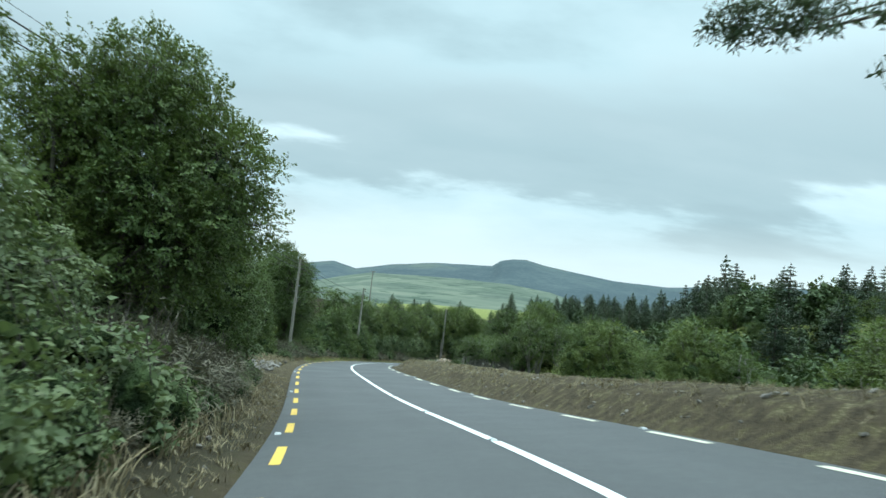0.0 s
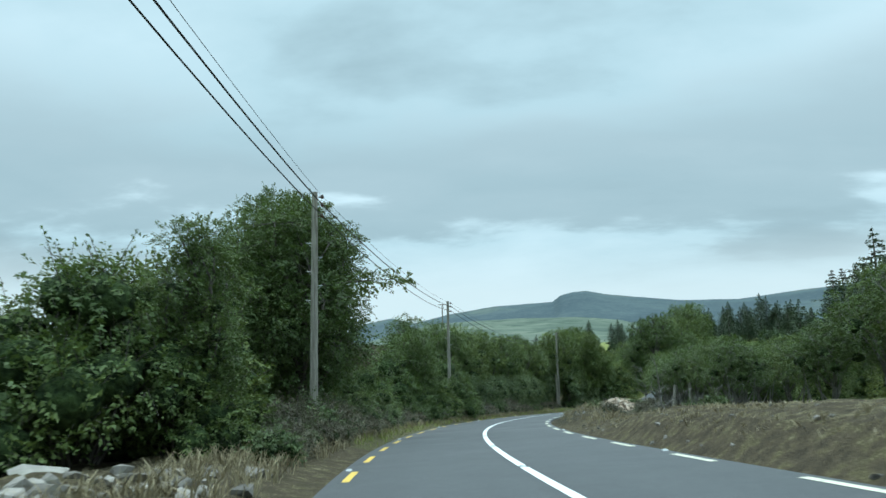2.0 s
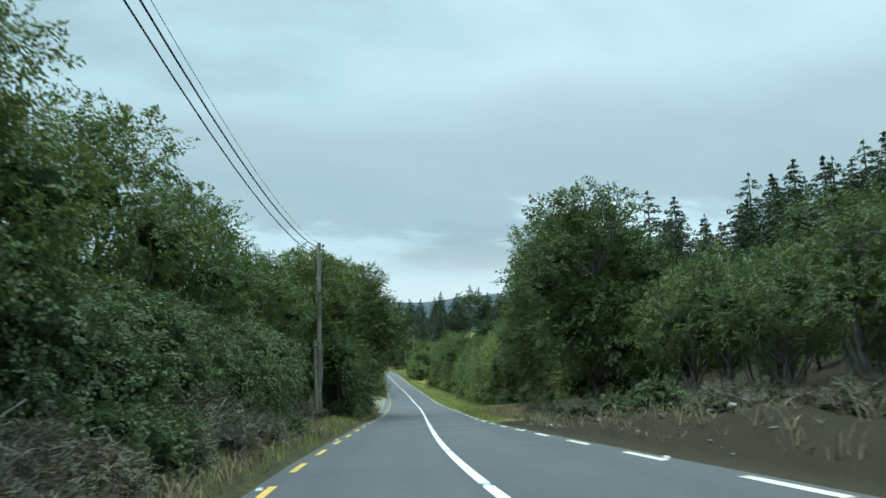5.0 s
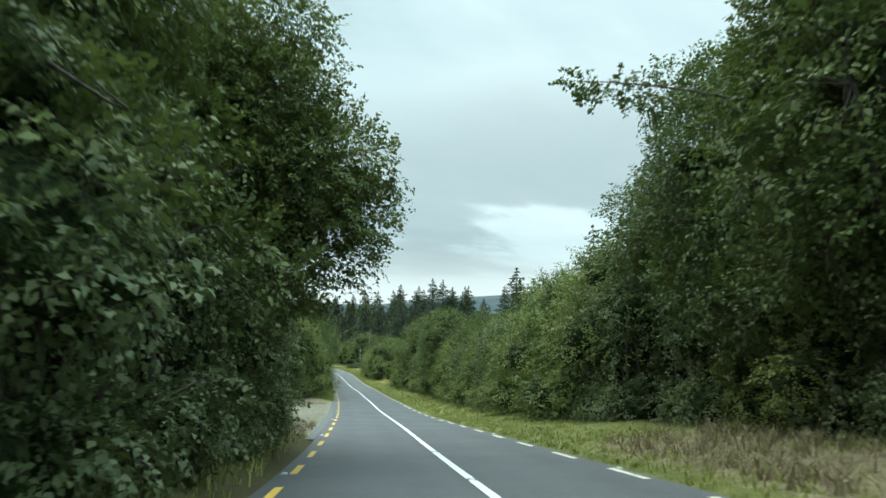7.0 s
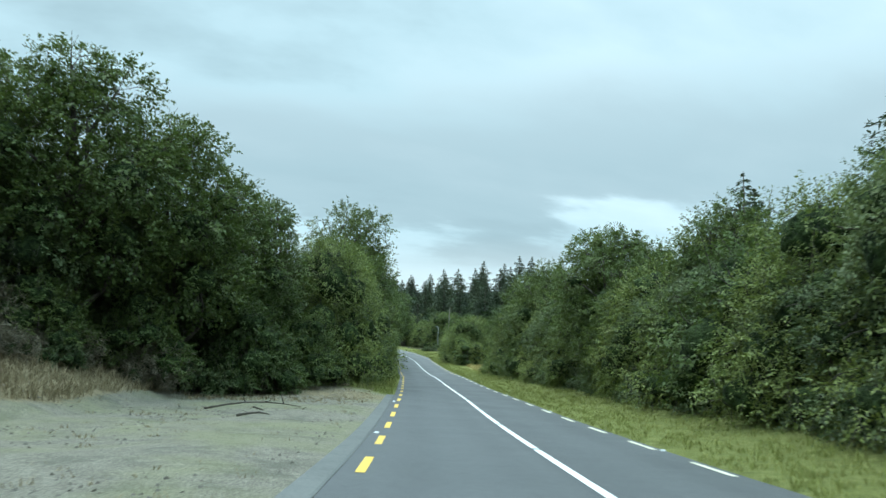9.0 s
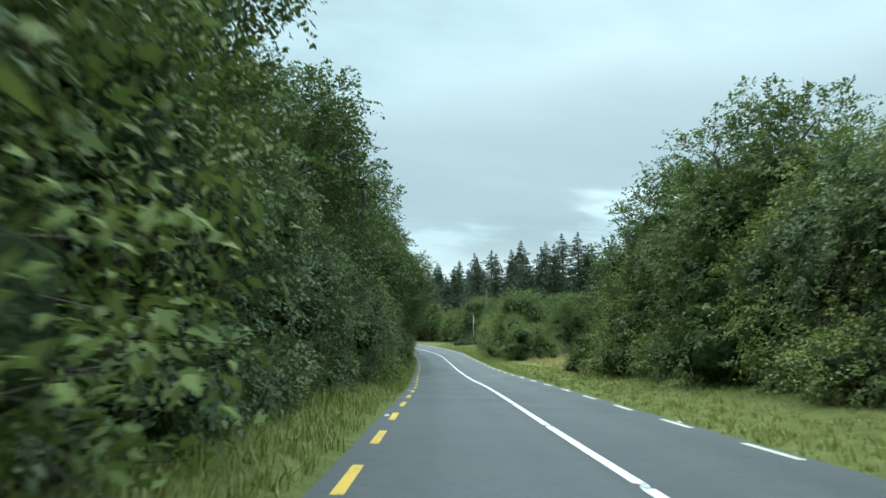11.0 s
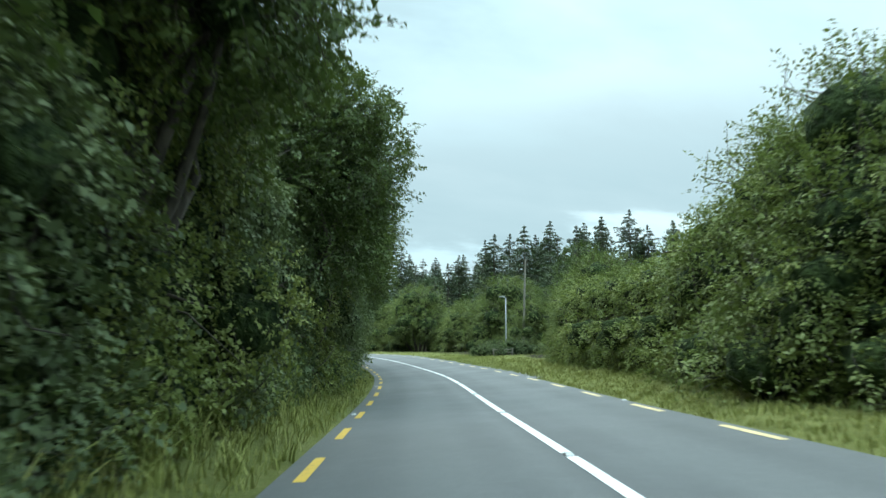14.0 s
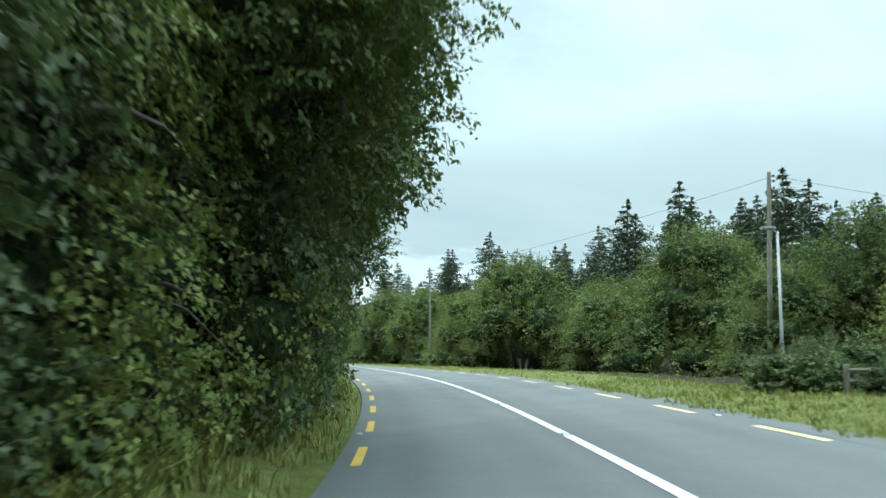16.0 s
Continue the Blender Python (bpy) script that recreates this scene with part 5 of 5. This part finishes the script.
blades("verge_grass", "lush green grass on the road verge", scatter(5600, 132, 262, 3.2, 8.6, 1.2) + scatter(3400, 262, 345, 3.2, 6.9, 1.3) + scatter(1300, 326, 420, 3.2, 10.5), blade_green, 0.14, 0.012, 7)
blades("verge_grass", "soft green grass below the hedge", scatter(3200, 206, 330, -5.6, -3.6) + scatter(1500, 330, 400, -5.8, -3.6) + scatter(700, 62, 160, -5.4, -3.7), blade_green, 0.24, 0.013, 6)
blades("tall_grass", "tall seeding grass against the hedge foot", scatter(1300, 240, 345, -6.0, -4.6), blade_green, 0.6, 0.014, 7, 0.9)
blades("dry_grass", "bleached dry grass along the road edge", scatter(650, 44, 82, -6.4, -4.2) + scatter(420, 82, 128, -5.8, -3.8) + scatter(700, 4, 30, -7.5, -4.2) + scatter(420, 62, 126, 3.7, 6.4) + scatter(500, 126, 152, 4.0, 7.5) + scatter(1700, 164, 204, -14.4, -11.8) + scatter(180, 156, 168, -7.2, -3.9), blade_dry, 0.34, 0.011, 8, 0.8)
blades("dry_grass", "thin bleached grass on the earth bank", scatter(1500, -8, 62, 3.6, 7.8) + scatter(400, 66, 126, 3.6, 8) + scatter(420, 197, 207, -12, -4.3) + scatter(520, -4, 34, -4.9, -3.6), blade_dry, 0.12, 0.010, 7, 1.2)
blades("meadow_grass", "golden uncut meadow grass", scatter(3000, 252, 294, 6.8, 19.5), blade_gold, 0.42, 0.016, 6, 0.8)
blades("field_grass", "bright green pasture grass", scatter(900, 30, 75, -20, -11.5), blade_green, 0.16)

# ------------------------------------------------------------------ stones


def stone_meshes(n, flat, mat, seed, blocky=False):
    made = []
    r = np.random.default_rng(seed)
    for _ in range(n):
        bm = bmesh.new()
        cloud = unit(r.normal(size=(14, 3)))
        if blocky:
            cloud = np.array([[x, y, z] for x in (-1, 1) for y in (-1, 1) for z in (-1, 1)]) * 0.8 * r.uniform(0.55, 1.1, 3) + r.normal(size=(8, 3)) * 0.24
        for p in cloud:
            bm.verts.new(Vector(p * np.array([0.5, 0.36, flat]) * r.uniform(0.8, 1.1)))
        bmesh.ops.convex_hull(bm, input=bm.verts[:])
        loose = [v for v in bm.verts if not v.link_faces]
        bmesh.ops.delete(bm, geom=loose, context="VERTS")
        me = bpy.data.meshes.new("stone")
        bm.to_mesh(me)
        bm.free()
        me.materials.append(mat)
        made.append(me)
    return made


def heap(name, label, meshes, places, size0, size1):
    """Stones lying on the ground or on one another; each is a part of its heap."""
    root = tagged(new(name), label, "stones")
    for s, e, h in places:
        ob = new("stone", meshes[rng.integers(len(meshes))])
        ob.parent = root
        k = rng.uniform(size0, size1)
        lie = 6 if meshes is slabs else 45 if meshes is pale_stones else 20
        ob.matrix_basis = Matrix.Translation(spot(s, e, h + k * 0.06)) @ pose(0, 0, 0, rng.normal() * lie, rng.normal() * lie, rng.uniform(0, 360)) @ Matrix.Diagonal((k, k, k, 1))
    return root


rng = np.random.default_rng(52)
grey_stones, pale_stones, slabs = stone_meshes(9, 0.28, stone_grey, 3), stone_meshes(16, 0.28, stone_pale, 4, True), stone_meshes(5, 0.08, stone_grey, 5)


def mound(s0, e0, rs, re, top, n):
    out = []
    for _ in range(n):
        a, r = rng.uniform(0, 6.283), math.sqrt(rng.uniform())
        out.append((s0 + math.cos(a) * r * rs, e0 + math.sin(a) * r * re, top * (1 - r) ** 0.8 * rng.uniform(0.75, 1)))
    return out


heap("stone_heap", "heap of pale freshly dug stone beside the road", pale_stones, mound(87.0, 6.9, 5.2, 1.7, 0.95, 298), 0.2, 0.42)
heap("stone_heap", "small spill of pale broken stone in the gap", pale_stones, mound(97.2, 5.4, 1.8, 1.0, 0.65, 130), 0.12, 0.27)
heap("stone_heap", "tumbled grey boulders of a broken field wall", grey_stones, mound(47, -10.6, 3.0, 2.4, 0.8, 60), 0.5, 1.15)
heap("rubble", "scattered grey rubble on bare soil", grey_stones, [(s, e, 0) for s, e in scatter(120, 36, 52, -8.0, -4.3)], 0.16, 0.6)
heap("rubble", "low broken stone wall beside the road", grey_stones, [(33 + rng.uniform(-5, 5), -6.4 + rng.normal() * 0.5, rng.uniform(0, 0.5)) for _ in range(70)], 0.25, 0.6)
heap("rubble", "grey stones along the far wall foot", grey_stones, [(55 + rng.uniform(-4, 12), -13.6 + rng.normal() * 0.4, rng.uniform(0, 0.35)) for _ in range(60)], 0.25, 0.55)
heap("stone_heap", "flat slabs thrown down by the gap", slabs, [(48, -9.2, 0.35), (49, -11, 0.55), (52, -10, 0.1), (46, -10.2, 0.45), (45.2, -9, 0.15), (51.5, -8.6, 0.02)], 0.9, 1.7)
heap("rubble", "small stones and clods along the bank foot", grey_stones, [(s, e, 0) for s, e in scatter(280, -5, 64, 3.2, 7.0, 1.4)], 0.05, 0.2)
heap("rubble", "loose earth and stone by the wood edge", grey_stones, [(s, e, 0) for s, e in scatter(190, 62, 124, 3.5, 7.6)], 0.06, 0.3)

heap("rubble", "small stones scattered on the bare verge", grey_stones, [(s, e, 0) for s, e in scatter(110, -3, 36, -5.0, -3.65)], 0.04, 0.16)

# loose pebbles too many to count
pv, pf = [], []
for s, e in scatter(2600, 160, 206, -13.5, -4.1):
    c, k_ = spot(s, e), rng.uniform(0.012, 0.045)
    o = len(pv)
    for x, y, z in ((1, 0, 0), (-0.3, 0.9, 0), (-0.6, -0.7, 0), (0.1, 0.1, 0.8)):
        pv.append(c + Vector((x + rng.normal() * 0.2, y + rng.normal() * 0.2, z)) * k_)
    pf += [(o, o + 1, o + 3), (o + 1, o + 2, o + 3), (o + 2, o, o + 3)]
tagged(mesh_ob("gravel", pv, pf, stone_grey), "loose grey pebbles scattered over the lay-by", "gravel", kind="stuff")
blades("sparse_grass", "thin grass growing through the gravel", scatter(420, 160, 206, -12.5, -4.2), blade_dry, 0.09, 0.008, 6, 1.0)

rng = np.random.default_rng(53)
# ------------------------------------------------------------------ cut wood and brash


def stick(name, label, s, e, length, thick, yaw, mat, rise_=0.08, parent=None, tilt=0.0):
    a = spot(s, e, rise_)
    d = Vector((math.cos(radians(yaw)), math.sin(radians(yaw)), math.sin(radians(tilt))))
    path = twig_path(a, a + d * length, 0.07, 5)
    bits = [tube(path, [thick * (1 - 0.13 * i) for i in range(6)], 6)]
    for i in (2, 3, 4):
        bits.append(tube(twig_path(path[i], path[i] + Vector((rng.normal(), rng.normal(), rng.uniform(0, 0.8))) * length * 0.16, 0.1, 2), [thick * 0.5, thick * 0.3, thick * 0.1], 4))
    v, f = join(bits)
    ob = mesh_ob(name, v, f, mat, parent, True)
    return tagged(ob, label, "branch") if label else ob


stick("fallen_branch", "long dead branch lying on the gravel", 192.0, -8.5, 2.9, 0.03, 12, bark)
stick("fallen_branch", "short dead branch lying on the gravel", 189.6, -7.0, 0.9, 0.035, 20, bark)
stick("fallen_branch", "crooked dead branch lying on the gravel", 193.4, -7.4, 1.6, 0.025, -8, bark)
for name, label, n, s0, s1, e0, e1 in (("brash_pile", "cut hedge branches lying on the bank", 60, 70, 98, -5.5, -4.5), ("brash_pile", "dead branches strewn under the trees", 50, 66, 104, 5.6, 9.2), ("brash_pile", "pale cut stumps and twigs by the road", 34, 96, 122, -6.0, -4.4)):
    root = tagged(new(name), label, "branches")
    for s, e in scatter(n, s0, s1, e0, e1):
        stick("twig", "", s, e, rng.uniform(0.6, 1.6), rng.uniform(0.012, 0.03), rng.uniform(0, 360), pale_bark, 0.1, root, rng.uniform(-5, 50))

root = tagged(new("brash_pile"), "twigs and roots strewn over the dug soil", "branches")
for s, e in scatter(90, 64, 126, 3.7, 6.6):
    stick("twig", "", s, e, rng.uniform(0.3, 1.0), rng.uniform(0.008, 0.02), rng.uniform(0, 360), pale_bark, 0.06, root, rng.uniform(-5, 30))
cut = tagged(new("cut_branches"), "pale flailed branch ends sticking out of the hedge", "branches")
for i in range(40):
    s, h = rng.uniform(246, 266), rng.uniform(0.9, 4.2)
    a, b = spot(s, -5.4, h, False), spot(s + rng.uniform(-0.5, 0.9), -4.2 + rng.normal() * 0.15, h + rng.uniform(-0.2, 0.5), False)
    r = rng.uniform(0.012, 0.03)
    v, f = tube(twig_path(a, b, 0.06, 3), [r, r * 0.9, r * 0.8, r * 0.5], 6)
    mesh_ob("branch_end", v, f, raw_wood if i % 3 == 0 else pale_bark, cut)
broken = tagged(new("broken_limb"), "pale splintered limb torn from the tree", "branch")
for a, b, r in (((305.7, -5.0, 3.5), (307.5, -4.25, 4.15), 0.08), ((305.8, -5.0, 3.6), (306.8, -4.5, 4.35), 0.07), ((305.6, -4.9, 3.2), (306.6, -4.5, 3.5), 0.05)):
    path = twig_path(spot(a[0], a[1], a[2], False), spot(b[0], b[1], b[2], False), 0.05, 5)
    v, f = tube(path, [r, r, r * 0.95, r * 0.85, r * 0.6, r * 0.15], 7)
    mesh_ob("splinter", v, f, raw_wood, broken)

# ------------------------------------------------------------------ fences


def post_mesh(h, r):
    bm = bmesh.new()
    bmesh.ops.create_cone(bm, cap_ends=True, segments=9, radius1=r, radius2=r * 0.9, depth=h)
    bmesh.ops.translate(bm, vec=(0, 0, h / 2 - 0.25), verts=bm.verts)
    bmesh.ops.bevel(bm, geom=[e for e in bm.edges if e.verts[0].co.z > 0.3 and e.verts[1].co.z > 0.3], offset=0.012, segments=1, affect="EDGES")
    me = bpy.data.meshes.new("fence_post")
    bm.to_mesh(me)
    bm.free()
    me.materials.append(pole_wood)
    return me


posts, stake = post_mesh(1.65, 0.075), post_mesh(1.3, 0.035)
for s, e in ((45.6, -8.5), (50, -13.0), (54.5, -13.6), (58.5, -14.0), (63, -13.5), (68, -13), (73, -12.5), (78, -12.2), (83, -12), (78.5, 9.4), (74.5, 9.6)):
    ob = new("fence_post", posts)
    tagged(ob, "weathered round wooden fence post in grass", "fence post", "field fence posts")
    ob.matrix_basis = Matrix.Translation(spot(s, e)) @ pose(0, 0, 0, rng.normal() * 3, rng.normal() * 3, 0)

for s, e in ((163.5, -5.1), (163.3, -4.75)):
    ob = new("wooden_stake", stake)
    tagged(ob, "thin weathered stake at the lay-by mouth", "stake", "lay-by stakes")
    ob.matrix_basis = Matrix.Translation(spot(s, e)) @ pose(0, 0, 0, rng.normal() * 2, rng.normal() * 2, 0)

fence = tagged(new("wire_fence"), "thin stakes and wire along the meadow edge", "fence")
rng = np.random.default_rng(77)
line_ = [(s, 18.3 + 0.25 * math.sin(s)) for s in np.arange(256, 300, 3.1)]
for s, e in line_:
    ob = new("stake", stake)
    ob.parent = fence
    ob.matrix_basis = Matrix.Translation(spot(s, e)) @ pose(0, 0, 0, rng.normal() * 3, rng.normal() * 3, 0)
for h in (0.5, 0.9):
    v, f = tube([spot(s, e, h) for s, e in line_], [0.006] * len(line_), 4)
    mesh_ob("wire", v, f, steel, fence)
gate = tagged(new("wooden_fence"), "grey wooden post and rails by the brambles", "fence")
for s, e in ((336.9, 7.5), (336.1, 8.9)):
    bm = bmesh.new()
    bmesh.ops.create_cube(bm, size=1)
    bmesh.ops.scale(bm, vec=(0.11, 0.11, 0.95), verts=bm.verts)
    bmesh.ops.bevel(bm, geom=bm.edges[:], offset=0.015, segments=1, affect="EDGES")
    ob = part("post", bm, pole_wood, gate)
    ob.matrix_basis = Matrix.Translation(spot(s, e, 0.2)) @ pose(0, 0, 0, 0, 0, turn_at(s))
for h in (0.3, 0.55):
    v, f = tube([spot(336.9, 7.5, h), spot(336.1, 8.9, h)], [0.05, 0.045], 6)
    mesh_ob("rail", v, f, pole_wood, gate)

# ------------------------------------------------------------------ poles and wires


def utility_pole(s, e, height, label, r=0.15, lean=(0, 0), steps=True, arm=False):
    root = tagged(new("utility_pole"), label, "utility pole", "roadside poles")
    foot = spot(s, e, -0.5)
    top = spot(s, e, 0, False)
    top.z += height
    top.x += lean[0]
    top.y += lean[1]
    path = [foot.lerp(top, i / 5) for i in range(6)]
    v, f = tube(path, [r * (1 - 0.07 * i) for i in range(6)], 12)
    mesh_ob("shaft", v, f, pole_wood, root, False)
    side = Vector((math.cos(math.radians(turn_at(s))), math.sin(math.radians(turn_at(s))), 0))
    holds = []
    for dz, sg in ((0.17, 1), (0.44, 1), (0.82, 1)):
        p = top - Vector((0, 0, dz)) + side * sg * r * 0.75
        v, f = join([tube([p, p + side * 0.14 * sg], [0.022, 0.022], 6), tube([p + side * 0.14 * sg - Vector((0, 0, 0.06)), p + side * 0.14 * sg + Vector((0, 0, 0.02)), p + side * 0.14 * sg + Vector((0, 0, 0.08))], [0.045, 0.055, 0.03], 8)])
        mesh_ob("insulator", v, f, glaze, root)
        holds.append(p + side * 0.16 * sg)
    if steps:
        for i in range(5):
            sg = 1 if i % 2 else -1
            p = path[5].lerp(path[0], 0.20 + i * 0.055) + side * sg * r * 0.7
            v, f = join([tube([p, p + side * sg * 0.17], [0.012, 0.012], 5), tube([p + side * sg * 0.02 - Vector((0, 0, 0.12)), p + side * sg * 0.12], [0.007, 0.007], 4)])
            mesh_ob("step_bolt", v, f, steel, root)
    if arm:
        v, f = tube([top + side * -0.9 - Vector((0, 0, 0.15)), top + side * 0.9 - Vector((0, 0, 0.15))], [0.06, 0.06], 4)
        mesh_ob("crossarm", v, f, pole_wood, root)
    return holds


WOODEN = "weathered grey wooden pole carrying overhead cables"
p0 = utility_pole(20.0, -8.7, 8.3, WOODEN, 0.14)
p1 = utility_pole(62.0, -5.55, 8.45, WOODEN, 0.15)
p2 = utility_pole(95.9, -6.1, 9.45, WOODEN, 0.15)
p5 = utility_pole(137.3, -6.05, 10.3, "tall grey wooden pole spliced to an old stub", 0.16)
utility_pole(181, -39, 20.2, "distant wooden pole with a short crossarm", 0.16, steps=False, arm=True)
utility_pole(330.6, 51.4, 16.4, "distant wooden pole on the hilltop pasture", 0.17, steps=False)
p6 = utility_pole(354.4, 16.8, 10.8, "grey wooden pole leaning above the willows", 0.15, (0.45, 0.1))
p7 = utility_pole(389, 8.4, 9.4, "wooden pole among bushes on the bend", 0.14, (-0.5, 0))

stub = tagged(new("pole_stub"), "split old timber stub strapped to the pole", "pole stub")
v, f = tube([spot(137.0, -6.15, -0.4), spot(137.1, -6.28, 4.2)], [0.11, 0.10], 9)
mesh_ob("timber", v, f, pole_wood, stub)
v, f = tube([spot(137.1, -5.92, 0.0), spot(137.15, -5.82, 4.0)], [0.03, 0.03], 5)
mesh_ob("capping", v, f, pole_wood, stub)


def cable(a, b, sag, r, label):
    path = []
    for i in range(17):
        u = i / 16
        p = a.lerp(b, u)
        p.z -= sag * 4 * u * (1 - u)
        path.append(p)
    v, f = tube(path, [r] * 17, 5)
    return tagged(mesh_ob("overhead_cable", v, f, cable_black, None, True), label, "cable", "overhead cables")


behind = [q + Vector((-8, -45, 4)) for q in p0]
for a, b, sg in ((behind, p0, 0.5), (p0, p1, 0.7), (p1, p2, 0.5), (p2, p5, 1.5)):
    for i in range(3):
        cable(a[i], b[i], sg + 0.05 * i, (0.007, 0.021, 0.018)[i], "thin black overhead wire between the poles" if i == 0 else "thick black overhead cable between the poles")
far_end = [q + Vector((30, 6, 1.0)) for q in p6]
cable(p6[0], far_end[0], 0.4, 0.01, "thin black overhead wire between the poles")
cable(p6[0], p7[0], 0.4, 0.01, "thin black overhead wire between the poles")
v, f = tube([p5[1], p5[1] + Vector((0.02, -0.2, -0.9)), p5[1] + Vector((-0.1, -0.1, -1.5)), p5[2] + Vector((-0.05, -0.12, -3.5))], [0.03, 0.03, 0.03, 0.025], 6)
tagged(mesh_ob("pole_cable", v, f, cable_black, None, True), "thick black cable hanging down the pole", "cable")

# street lamp in the brambles
lamp = tagged(new("street_lamp"), "slim galvanised lamp post with a small flat head", "street lamp")
base, head = spot(345.8, 11.5, -0.3), spot(345.8, 11.5, 5.69, False)
v, f = tube([base, base.lerp(head, 0.3), head], [0.075, 0.06, 0.045], 10)
mesh_ob("post", v, f, steel, lamp, True)
v, f = tube([head - Vector((0, 0, 0.05)), head + Vector((-0.35, -0.1, 0.05))], [0.03, 0.03], 6)
mesh_ob("arm", v, f, steel, lamp)
bm = bmesh.new()
bmesh.ops.create_cube(bm, size=1)
bmesh.ops.scale(bm, vec=(0.62, 0.26, 0.12), verts=bm.verts)
bmesh.ops.bevel(bm, geom=bm.edges[:], offset=0.03, segments=2, affect="EDGES")
ob = part("lamp_head", bm, steel, lamp)
ob.matrix_basis = Matrix.Translation(head + Vector((-0.45, -0.12, 0.07))) @ pose(0, 0, 0, 0, -6, 16)

# the pattern plants themselves are not part of the place
for ob in PROTOS:
    for o in (*ob.children_recursive, ob):
        bpy.data.objects.remove(o)
